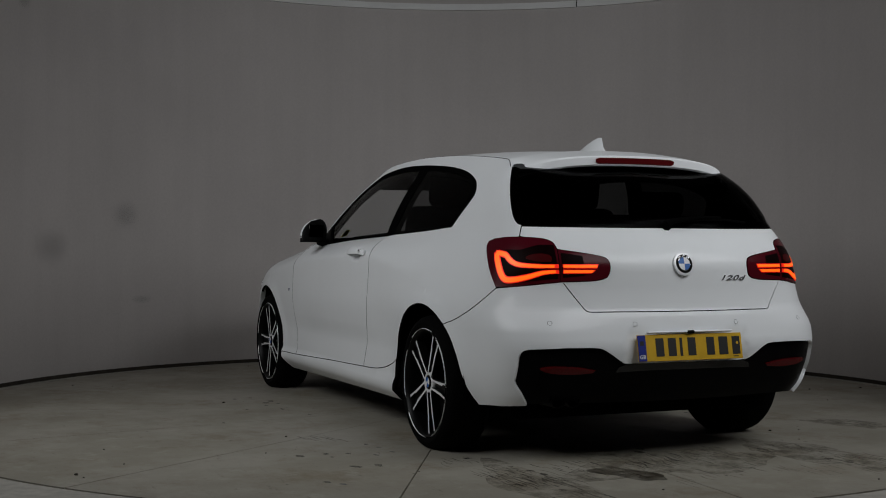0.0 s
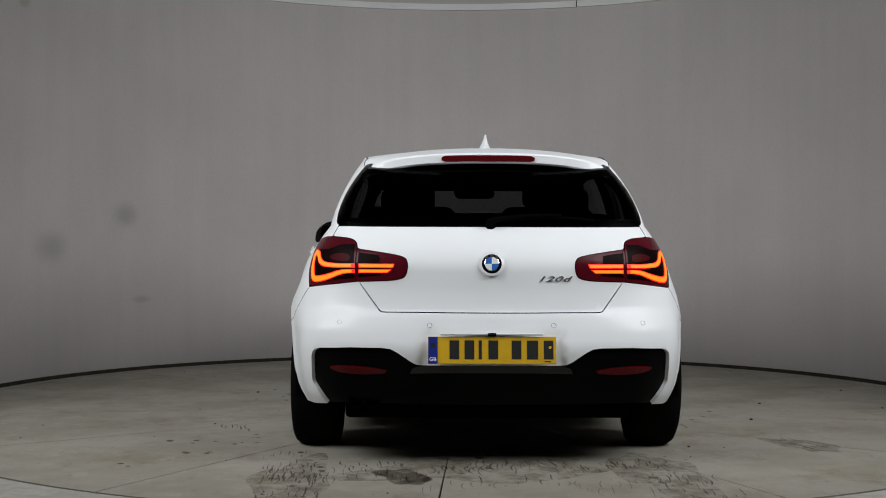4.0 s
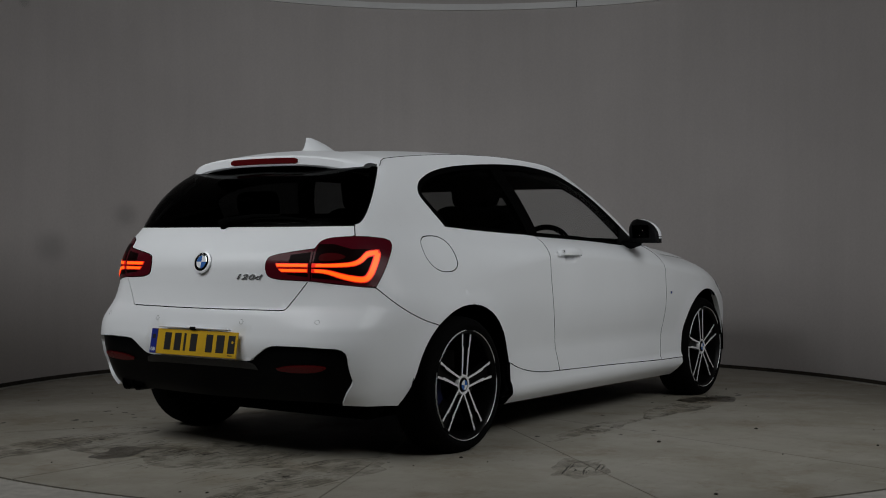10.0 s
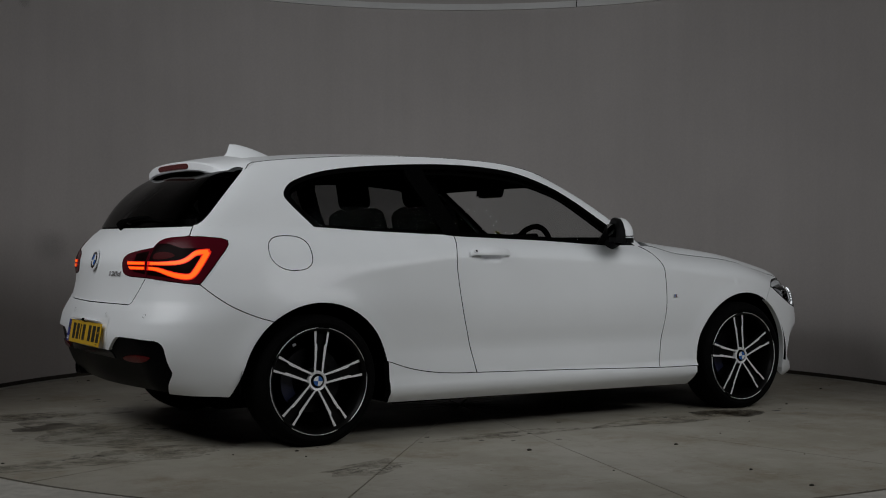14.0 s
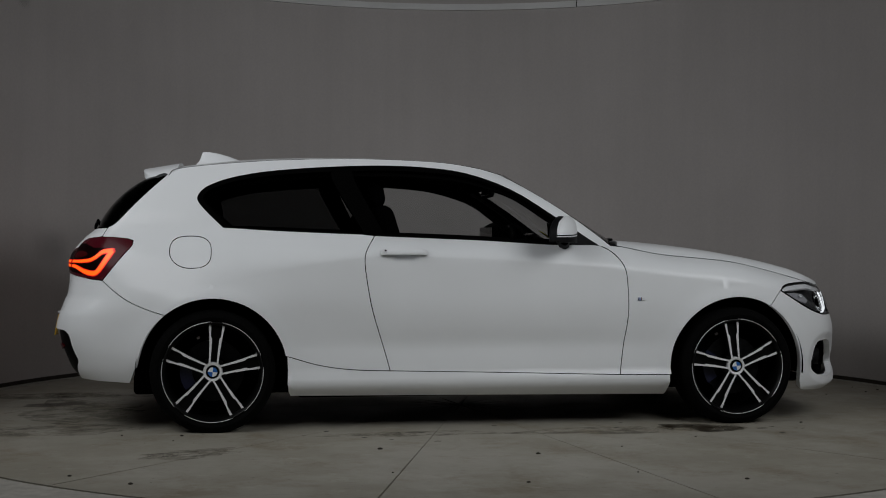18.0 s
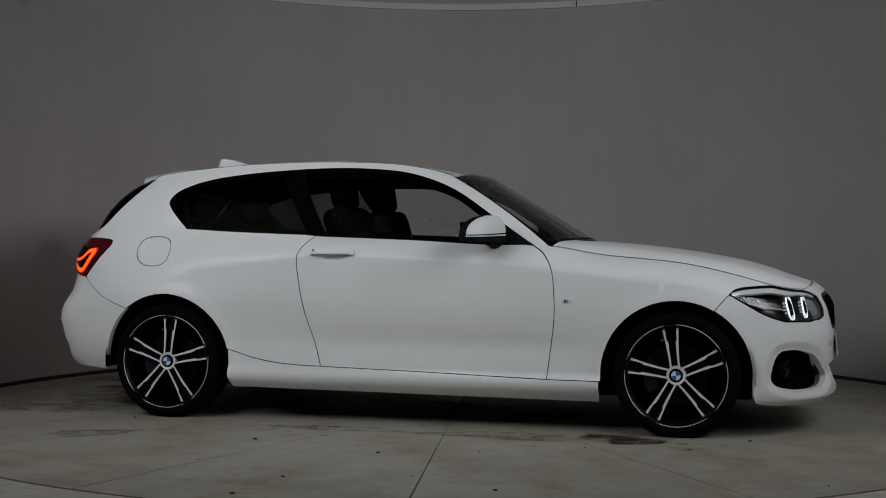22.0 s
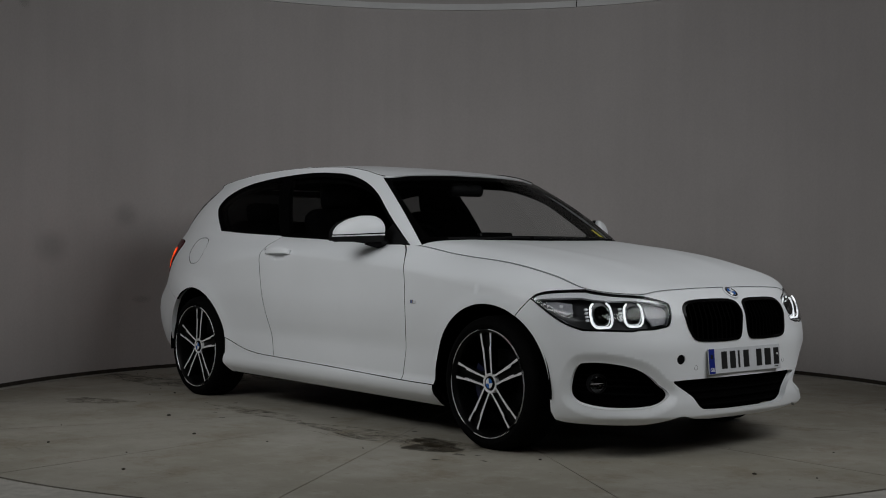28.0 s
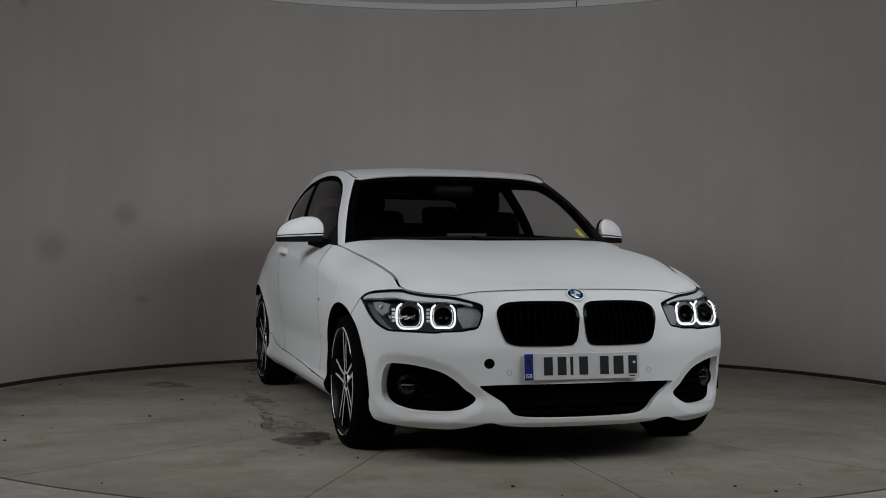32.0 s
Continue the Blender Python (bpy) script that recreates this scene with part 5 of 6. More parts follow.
def build_tail_lamp(car, side):
    outer = LAMP_OUT + LAMP_TOP[1:] + LAMP_BOTTOM
    inner = LAMP_IN_TOP
    a = panel("tail_lamp", M_REDLENS, car, body, outer, side=side, off=0.004, step=0.025, depth=0.03, gap=0.002, label="smoked red tail lamp, lit")
    b = panel("tail_lamp", M_REDLENS, car, body, inner, side=side, off=0.004, step=0.025, depth=0.03, gap=0.002, label="smoked red tailgate lamp, lit")
    r = lambda rows: end_uv(rows, True)
    s = lambda rows: side_uv(rows)
    # dark cells behind the bars
    cell = r([(.548, .892), (.462, .880), (.455, .800), (.548, .790)])
    panel("lamp_cell", M_LAMPDARK, b, body, cell, side=side, off=0.0050, step=0.02, depth=0.003, label="dark lamp cell")
    cell = r([(.565, .925), (.565, .786), (.62, .782), (.69, .772)]) + s([(-1.905, .776), (-1.86, .822), (-1.832, .872), (-1.84, .902), (-1.89, .905)]) + r([(.68, .905), (.62, .925)])
    panel("lamp_cell", M_LAMPDARK, a, body, cell, side=side, off=0.0050, step=0.02, depth=0.003, label="dark lamp cell")
    bars = [r([(.547, .846), (.398, .846), (.405, .8295), (.547, .830)]), r([(.547, .8245), (.410, .824), (.428, .809), (.547, .808)])]
    for line in bars:
        lit = panel("light_bar", M_LEDRED, b, body, line, side=side, off=0.0062, step=0.02, depth=0.003, label="glowing red light bar")
        panel("bar_core", M_LED, lit, body, shrunk(line, 0.0030), side=side, off=0.0072, step=0.02, depth=0.001, label="bright orange core")
    # hooked bars on the body side
    up = flowing(r([(.563, .838), (.610, .8375), (.650, .838), (.698, .843)]) + s([(-1.914, .860), (-1.886, .882), (-1.850, .889), (-1.826, .891)]), 3)
    hook = flowing(s([(-1.830, .897), (-1.847, .872), (-1.870, .838), (-1.898, .797), (-1.920, .780)]) + r([(.708, .783), (.67, .794), (.629, .809), (.600, .8145), (.563, .816)]), 3)
    for line, wide, word in ((up, [.016, .016, .018, .021, .025, .027, .025, .022], "upper"), (hook, [.034, .036, .035, .032, .029, .027, .024, .020, .017, .016], "hooked")):
        lit = panel("light_bar", M_LEDRED, a, body, stroke(line, wide), side=side, off=0.0062, step=0.02, depth=0.003, fine=0.006, label="glowing red %s light bar" % word)
        panel("bar_core", M_LED, lit, body, stroke(line[1:-1], [w * 0.70 for w in wide]), side=side, off=0.0074, step=0.02, depth=0.001, fine=0.006, label="bright orange core")
    glow = rounded(r([(.585, .882), (.585, .856), (.62, .855), (.655, .860), (.675, .872), (.655, .884), (.62, .890)]), 0.3, 2)
    panel("lamp_chamber", M_LEDDIM, a, body, glow, side=side, off=0.0058, step=0.02, depth=0.003, label="dim red inner chamber")


def build_head_lamp(car, side):
    lens = shrunk(HEADLAMP, 0.003)
    h = panel("head_lamp", M_LENS, car, body, lens, side=side, off=0.002, step=0.03, depth=0.004, label="clear head lamp with lit twin rings")
    h.visible_shadow = False
    panel("lamp_bowl", M_BEZEL, h, body, HEADLAMP, side=side, off=-0.055, step=0.03, depth=0.01)
    # the housing's walls
    v, f, n = skin_mesh(body, HEADLAMP, step=0.03, depth=0.06, side=side)
    wall = bmesh.new()
    bv = [wall.verts.new(q) for q in v]
    for t in f:
        if len(t) == 4:
            wall.faces.new([bv[q] for q in t[::-1]])
    bmesh.ops.delete(wall, geom=[q for q in wall.verts if not q.link_faces], context="VERTS")
    bmesh.ops.remove_doubles(wall, verts=wall.verts, dist=0.0005)
    part("lamp_wall", wall, M_CHAMBER, h)
    # black border and silver brow under the upper edge
    panel("lamp_border", M_GLOSS, h, body, HEADLAMP, holes=[shrunk(HEADLAMP, 0.0065)], side=side, off=-0.001, step=0.03, depth=0.012, fine=0.012, label="thin black lamp border")
    up = shrunk(HEADLAMP, 0.008)[2:len(LAMP_UP) + len(LAMP_EDGE) + 7]
    m_ = len(up) - 1
    brow = up + [(u, z - 0.007 - 0.015 * math.sin(math.pi * min(1, 0.12 + i / m_))) for i, (u, z) in enumerate(up)][::-1]
    panel("brow", M_CHROMESOFT, h, body, brow, side=side, off=-0.006, step=0.03, depth=0.012, fine=0.010, label="silver brow")
    panel("end_strip", M_CHAMBER, h, body, side_uv([(1.655, .690), (1.70, .697), (1.765, .690), (1.79, .655), (1.77, .630), (1.70, .655)]), side=side, off=-0.030, step=0.03, depth=0.01)
    panel("inner_chamber", M_CHAMBER, h, body, end_uv([(.428, .668), (.420, .650), (.440, .592), (.500, .583), (.514, .62), (.510, .672), (.47, .682)], False), side=side, off=-0.030, step=0.02, depth=0.01)
    for k, (y, r, z) in enumerate(((.703, .055, .644), (.573, .050, .641))):
        u = end_uv([(y, z)], False)[0][0]
        m = on_skin(body, u, z, -0.03, side)
        # flatten the aim towards straight ahead
        fwd = (m.to_3x3() @ Vector((0, 0, 1)) + Vector((1.6, 0, 0))).normalized()
        yy = (Vector((0, 0, 1)) - fwd * fwd.z).normalized()
        xx = yy.cross(fwd)
        m2 = Matrix((xx, yy, fwd)).transposed().to_4x4()
        m2.translation = m.translation + Vector((0.006, 0, 0))

        def put(bm):
            bmesh.ops.transform(bm, matrix=m2, verts=bm.verts)
            return bm
        # open at the top, straight sides, cut corners, flat foot
        half = [(.62, .98), (.90, .70), (1.0, .30), (1.0, -.35), (.90, -.68), (.64, -.93), (.30, -.98), (0, -.98)]
        ring = [(r * px, r * pz - 0.002, 0.0) for px, pz in flowing(half + [(-px, pz) for px, pz in half[-2::-1]], 3)]
        part("daytime_ring", put(tube(ring, 0.0040, 8)), M_DRL, h, "white glowing daytime ring", smooth=True)
        part("cup_ring", put(tube([(0.80 * px, 0.84 * py, -0.006) for px, py, pz in ring[3:-3]], 0.0022, 6)), M_DRLDIM, h, "thin pale inner ring", smooth=True)
        part("projector", put(lathe([(0.0, 0.006), (r * 0.40, 0.001), (r * 0.62, -0.012), (r * 0.72, -0.02)], 28, Matrix.Translation((0, 0, -0.014)) @ pose(0, 0, 0, -90))), M_GLOSS, h, "dark glass projector", smooth=True)
        part("reflector_cup", put(lathe([(r * 0.72, -0.012), (r * 0.80, -0.012), (r * 1.04, -0.008), (r * 1.14, 0.0)], 28, Matrix.Translation((0, 0, -0.016)) @ pose(0, 0, 0, -90))), M_BEZEL, h, "dark ring bezel", smooth=True)
        e = 1 if side > 0 else -1
        for q in range(4):
            part("cooling_tooth", put(boxed(pose(e * r * 1.24, -.020 + .016 * q, -.010, 0, e * 12), .015, .010, .012, .003)), M_CHROMESOFT, h, "pale grey tooth beside the ring")
    # grey outer chamber with a small indicator bulb
    m = on_skin(body, *side_uv([(1.735, .672)])[0], -0.022, side)
    bulb = lathe([(0.0, 0.004), (.006, 0.003), (.009, -0.003)], 16, pose(0, 0, 0, -90))
    bmesh.ops.transform(bulb, matrix=m, verts=bulb.verts)
    part("indicator_bulb", bulb, M_CHROMESOFT, h, "small silver indicator bulb", smooth=True)


def build_mirror(car, side):
    """Wing mirror: painted cap, black foot, repeater, glass."""
    f = side
    def shell(scale, z0, z1):
        bm = bmesh.new()
        nu, nv = 22, 12
        rows = []
        for i in range(nv + 1):
            v = i / nv
            z = z0 + (z1 - z0) * v
            t = (z - .935) / (1.077 - .935)
            # outline by height: wide at the foot, rounded above
            top_in = max(0.0, 1 - max(0, (t - 0.38) / 0.62) ** 2.4)
            w = 0.113 * (top_in ** 0.5) + 0.001
            d = 0.052 * (top_in ** 0.55) + 0.001
            w *= scale
            d *= scale
            cy = .915 - 0.018 * max(0, t - .3)
            row = []
            for j in range(nu):
                a = 2 * math.pi * j / nu
                c, s_ = math.cos(a), math.sin(a)
                e = 2 / 2.6
                x = .415 - 0.006 * t + d * math.copysign(abs(c) ** e, c) * (1.0 if c > 0 else 0.75) - 0.52 * (cy + w * s_ - .915)
                yo = cy + w * math.copysign(abs(s_) ** e, s_)
                # lower towards the outer end
                zo = .94 + (z - .94) * (1.06 - 0.26 * min(1, max(0, (yo - .83) / .21)))
                row.append(bm.verts.new((x, f * yo, zo)))
            rows.append(row)
        for i in range(nv):
            for j in range(nu):
                bm.faces.new((rows[i][j], rows[i][(j + 1) % nu], rows[i + 1][(j + 1) % nu], rows[i + 1][j]))
        bm.faces.new(rows[0][::-1])
        bm.faces.new(rows[-1])
        return bm
    cap = part("mirror", shell(1.0, .985, 1.077), M_PAINT, car, "wing mirror with white cap and black foot", smooth=True)
    part("lower_shell", shell(0.985, .940, .9715), M_BLACK, cap, "black lower shell", smooth=True)
    part("repeater", shell(1.012, .9718, .9785), M_CHROMESOFT, cap, "thin clear side repeater", smooth=True)
    part("cap_gap", shell(0.99, .9786, .9848), M_GAP, cap, "dark gap under the cap", smooth=True)
    foot = tube([(.44, f * .76, .925), (.435, f * .80, .932), (.42, f * .87, .946)], [.032, .028, .022], 10)
    part("foot", foot, M_BLACK, cap, "black mirror foot", smooth=True)
    back = shell(0.995, .946, 1.072)
    bmesh.ops.translate(back, verts=back.verts, vec=(-0.034, 0, 0))
    part("mirror_surround", back, M_BLACK, cap, "black mirror housing", smooth=True)
    bm = boxed(pose(.334, f * .918, 1.004, 0, -4, f * 25), 0.004, 0.140, 0.070)
    part("mirror_glass", bm, M_MIRROR, cap, "mirror glass")
    if side > 0:
        # the passenger's mirror is turned in a little
        for ob in [cap] + list(cap.children):
            for v in ob.data.vertices:
                v.co.y = .770 + (v.co.y - .80) * .80
    lo, hi = top_u(3.4), top_u(6.5)
    panel("corner_cover", M_BLACK, cap, top, top_uv([(.632, .925), (.36, .936), (.455, 1.032)], lo, hi), side=side, off=0.004, step=0.03, depth=0.012)


def build_grilles(fb, inn):
    for side in (1, -1):
        k = KIDNEY if side > 0 else mirrored(KIDNEY)
        g = panel("kidney_grille", M_GLOSS, fb, body, shrunk(k, -0.002), holes=[shrunk(k, 0.011)], off=0.004, step=0.02, depth=0.05, label="gloss black kidney grille")
        panel("grille_backing", M_GAP, g, body, shrunk(k, -0.01), off=-0.055, step=0.04, rim=False)
        u = np.array(k)
        for y in np.arange(.052, .33, .0285):
            y0 = end_uv([(y * side, .60)], False)[0][0]
            zs = [p[1] for p in k if abs(p[0] - y0) < 0.02]
            lo_z, hi_z = min(zs) + 0.006, max(zs) - 0.008
            p = body([(y0, hi_z), (y0, (lo_z + hi_z) / 2), (y0, lo_z)])
            bm = bmesh.new()
            for i in range(2):
                a, b = Vector(p[i]), Vector(p[i + 1])
                d = (b - a)
                mm = Matrix.Translation((a + b) / 2 - Vector((0.028, 0, 0))) @ d.to_track_quat("Z", "Y").to_matrix().to_4x4()
                box(bm, mm, 0.007, 0.03, d.length + 0.002)
            part("slat", bm, M_LINER, g)
        f = FOG if side > 0 else mirrored(FOG)
        panel("intake_mesh", M_LINER, fb, body, shrunk(f, -0.012), off=-0.072, step=0.05, rim=False, label="black side intake")
        z = .325
        y = .733 * side
        fu = end_uv([(y, z)], False)[0][0]
        m = on_skin(body, fu, z, -0.058)
        aim = (m.to_3x3() @ Vector((0, 0, 1)) + Vector((1.2, 0, 0))).normalized()
        m2 = Matrix.Translation(m.translation) @ aim.to_track_quat("Y", "Z").to_matrix().to_4x4()
        fog = part("fog_lamp", lathe([(.043, -.02), (.043, .008), (.039, .012), (.037, .002)], 28, m2), M_BLACK, fb, "round fog lamp", smooth=True)
        part("bulb_reflector", lathe([(.037, .0), (.028, -.014), (.0, -.022)], 24, m2), M_BEZEL, fog, smooth=True)
        part("lamp_bar", boxed(m2 @ pose(0, -.004, 0), .060, .008, .007, .002), M_CHROME, fog, "chrome bar across the fog lamp")
        part("fog_lens", lathe([(.038, .004), (.03, .011), (.0, .014)], 28, m2), M_LENS, fog, "clear fog lamp lens", smooth=True)
        for i in range(5):
            zz = .285 + 0.028 * i
            a = [p[0] for p in f if abs(p[1] - zz) < 0.02]
            us = np.linspace(min(a) + 0.02, max(a) - 0.02, 10)
            pts = [on_skin(body, q, zz, -0.062).translation for q in us]
            part("intake_rib", tube(pts, 0.005, 6), M_LINER, fb, "black rib in the side intake")
    panel("lower_grille", M_LINER, fb, body, shrunk(inn, -0.025), off=-0.042, step=0.06, rim=False, label="black lower grille")
    for i in range(4):
        zz = .225 + 0.031 * i
        a = [p[0] for p in inn if abs(p[1] - zz) < 0.02]
        us = np.linspace(min(a) + 0.01, max(a) - 0.01, 16)
        pts = body([(q, zz) for q in us]) - np.array([0.036, 0, 0])
        part("grille_bar", tube(pts, 0.006, 6), M_LINER, fb, "black horizontal grille bar")


M_CHAMBER = material("grey_lamp_chamber", (0.30, 0.30, 0.32), 0.35, spec=0.4, grain=0.15, scale=90)
M_BEZEL = material("dark_lamp_bezel", (0.035, 0.035, 0.037), 0.3, spec=0.4)
M_CHROMESOFT = material("satin_silver", (0.80, 0.81, 0.83), 0.3, metal=0.15)


def build_wheel(car, x, side, turn):
    """Alloy wheel with five double spokes; its outer face looks along +y before it is put in place."""
    face = 0.876
    m = Matrix.Translation((x, 0, WHEEL_Z)) @ Matrix.Diagonal((0.98, side, 0.98, 1))
    mt = m @ pose(0, 0, 0, 0, turn, 0)

    def put(bm, mm=m):
        bmesh.ops.transform(bm, matrix=mm, verts=bm.verts)
        return bm
    rim = part("wheel", put(lathe([(.251, face - .012), (.251, face - .002), (.247, face), (.240, face - .006), (.232, face - .03), (.226, face - .13), (.228, face - .19), (.236, face - .2)], 72)), M_WHEEL, car,
               "alloy wheel with five machined double spokes", smooth=True)
    tyre = lathe([(.236, face - .205), (.262, face - .21), (.292, face - .205), (.3075, face - .185), (.312, face - .165), (.3125, face - .10), (.312, face - .045), (.3065, face - .022), (.295, face - .006),
                  (.275, face + .003), (.258, face - .001), (.2505, face - .010), (.246, face - .02)], 80)
    for v in tyre.verts:
        v.co.z = max(v.co.z, (-WHEEL_Z + 0.0005) / 0.98)
    part("tyre", put(tyre), M_TYRE, rim, "black low-profile tyre", smooth=True)
    # bright rim flange, in arcs between the spokes
    for i in range(5):
        a = 72 * i + 90
        bm = lathe([(.2462, face - .004), (.2505, face + .0015), (.2525, face - .004)], 16, Matrix(), a + 10.2, a + 61.8)
        part("rim_edge", put(bm, mt), M_ALLOY, rim, smooth=True)
        pm = pose(0, 0, 0, 0, -(72 * i), 0)
        # dark spoke body with its pocket between the bright arms
        body_poly = [(-.018, .05), (.018, .05), (.038, .238), (-.038, .238)]
        spoke = part("spoke", put(prism(body_poly, face - .062, face - .036), mt @ pm), M_WHEEL, rim, "black double spoke with machined edges")
        for e in (-1, 1):
            arm = [(e * .0150, .040), (e * .0240, .040), (e * .0265, .10), (e * .0310, .160), (e * .0420, .2475), (e * .0280, .2475), (e * .0252, .182), (e * .0244, .177), (e * .0185, .167), (e * .0178, .160), (e * .0162, .11), (e * .0155, .062)]
            if e < 0:
                arm = arm[::-1]
            part("spoke_arm", put(prism(arm, face - .050, face - .0205), mt @ pm), M_WHEEL, spoke)
            part("machined_face", put(prism(arm, face - .0204, face - .019), mt @ pm), M_ALLOY, spoke, "bright machined face")
        bridge = [(-.042, .2462), (.042, .2462), (.042, .2495), (-.042, .2495)]
        part("spoke_end", put(prism(bridge, face - .025, face - .002), mt @ pm), M_ALLOY, spoke)
        bolt = cylinder(Matrix.Translation((0.062 * math.sin(radians(72 * i + 36)), face - .028, 0.062 * math.cos(radians(72 * i + 36)))) @ pose(0, 0, 0, 90), .010, .010, .02, 8)
        part("wheel_bolt", put(bolt, mt), M_WHEEL, rim)
    part("hub_face", put(lathe([(.0, face - .028), (.0335, face - .028), (.0352, face - .0215), (.0445, face - .0192), (.047, face - .022), (.049, face - .046)], 40), mt), M_ALLOY, rim, smooth=True)
    cap = part("hub_cap", put(lathe([(.0, face - .017), (.030, face - .019), (.0335, face - .025)], 36), mt), M_GLOSS, rim, "round hub cap, blue and white", smooth=True)
    for q in range(4):
        bm = bmesh.new()
        c = bm.verts.new((0, face - .0154, 0))
        a0 = 90 * q
        ring = [bm.verts.new((.0235 * math.cos(radians(a0 + 9 * k)), face - .0164, .0235 * math.sin(radians(a0 + 9 * k)))) for k in range(11)]
        for k in range(10):
            bm.faces.new((c, ring[k], ring[k + 1]))
        part("roundel_quarter", put(bm, mt), (M_BLUE, M_BADGEWHITE)[q % 2], cap)
    disc = lathe([(.075, face - .095), (.155, face - .095), (.155, face - .117), (.075, face - .117)], 48)
    part("brake_disc", put(disc), M_STEEL, rim, "steel brake disc", smooth=True)
    cal = lathe([(.105, face - .075), (.165, face - .075), (.168, face - .135), (.105, face - .135), (.105, face - .075)], 14, Matrix(), 150, 215)
    part("brake_caliper", put(cal), M_CALIPER, rim, "dark blue brake caliper")
    weight = boxed(pose(-.075, face - .118, .165, 0, -24), .018, .004, .012, .001)
    part("balance_weight", put(weight), M_CHROMESOFT, rim, "small grey balance weight")
    part("wheel_back", put(lathe([(.0, face - .16), (.228, face - .16)], 40)), M_LINER, rim)
    return rim


def roundel(m, r, parent, label):
    """Badge of rings and four quarters; m looks out along z."""
    def put(bm):
        bmesh.ops.transform(bm, matrix=m, verts=bm.verts)
        return bm
    up = pose(0, 0, 0, 90)
    b = part("badge", put(lathe([(.0, .0), (r, .0), (r, -.005), (r * .94, -.0065), (0, -.006)], 40, pose(0, 0, 0, -90))), M_CHROMESOFT, parent, label, smooth=True)
    part("badge_ring", put(lathe([(.0, -.0068), (r * .80, -.0068), (r * .80, -.004)], 40, pose(0, 0, 0, -90))), M_GLOSS, b)
    for a in (52, 90, 128):
        mark = boxed(pose(0, 0, 0, 0, 0, a - 90) @ pose(0, r * .69, .0072), r * .22, r * .14, .0008)
        part("ring_mark", put(mark), M_LETTER, b)
    part("inner_ring", put(lathe([(r * .55, -.0069), (r * .56, -.0078), (r * .60, -.0069)], 40, pose(0, 0, 0, -90))), M_CHROME, b)
    for q in range(4):
        bm = bmesh.new()
        c = bm.verts.new((0, 0, .0078))
        ring = [bm.verts.new((r * .55 * math.cos(radians(90 * q + 10 * k)), r * .55 * math.sin(radians(90 * q + 10 * k)), .0074)) for k in range(10)]
        for k in range(9):
            bm.faces.new((c, ring[k], ring[k + 1]))
        part("roundel_quarter", put(bm), (M_BADGEWHITE, M_BLUE)[q % 2], b)
    return b


def text_mesh(words, size):
    """Flat letters in the built-in font, as a mesh."""
    cu = bpy.data.curves.new("lettering", "FONT")
    cu.body, cu.size, cu.extrude, cu.offset = words, size, 0.0004, 0.0004
    ob = new("text_source", cu)
    me = bpy.data.meshes.new_from_object(ob.evaluated_get(bpy.context.evaluated_depsgraph_get()))
    bpy.data.objects.remove(ob)
    me.materials.clear()
    return me


def number_plate(m, back, parent, label):
    """A plate of 520 by 111 mm with a blue end band; the characters are plain bars."""
    def put(bm):
        bmesh.ops.transform(bm, matrix=m, verts=bm.verts)
        return bm
    p = part("number_plate", put(boxed(pose(0, 0, .003), .52, .111, .005, .002)), back, parent, label)
    part("blue_band", put(boxed(pose(-.2395, 0, .0062), .038, .108, .0012)), M_PLATEBLUE, p)
    letters = text_mesh("GB", 0.022)
    letters.transform(m @ pose(-.2545, -.044, .0070))
    ob = new("country_letters", letters)
    letters.materials.append(M_BADGEWHITE)
    ob.parent = p
    part("band_ring", put(boxed(pose(-.2395, .020, .0072), .018, .018, .0006)), M_INK, p)
    x = -.178
    for i, w in enumerate((.05, .05, .016, .05, 0, .05, .058, .05)):
        if not w:
            x += .033
            continue
        part("character_bar", put(boxed(pose(x + w / 2, 0.002, .0062), w * 0.78, .076, .0012)), M_INK, p)
        x += w + .011 if w > .02 else w + .020
    for sx in (.235,):
        part("plate_screw", put(cylinder(pose(sx, .012, .0065), .006, .006, .003, 14)), back, p)
    part("maker_mark", put(boxed(pose(.225, -.045, .0060), .026, .004, .0008)), M_INK, p)
    return p


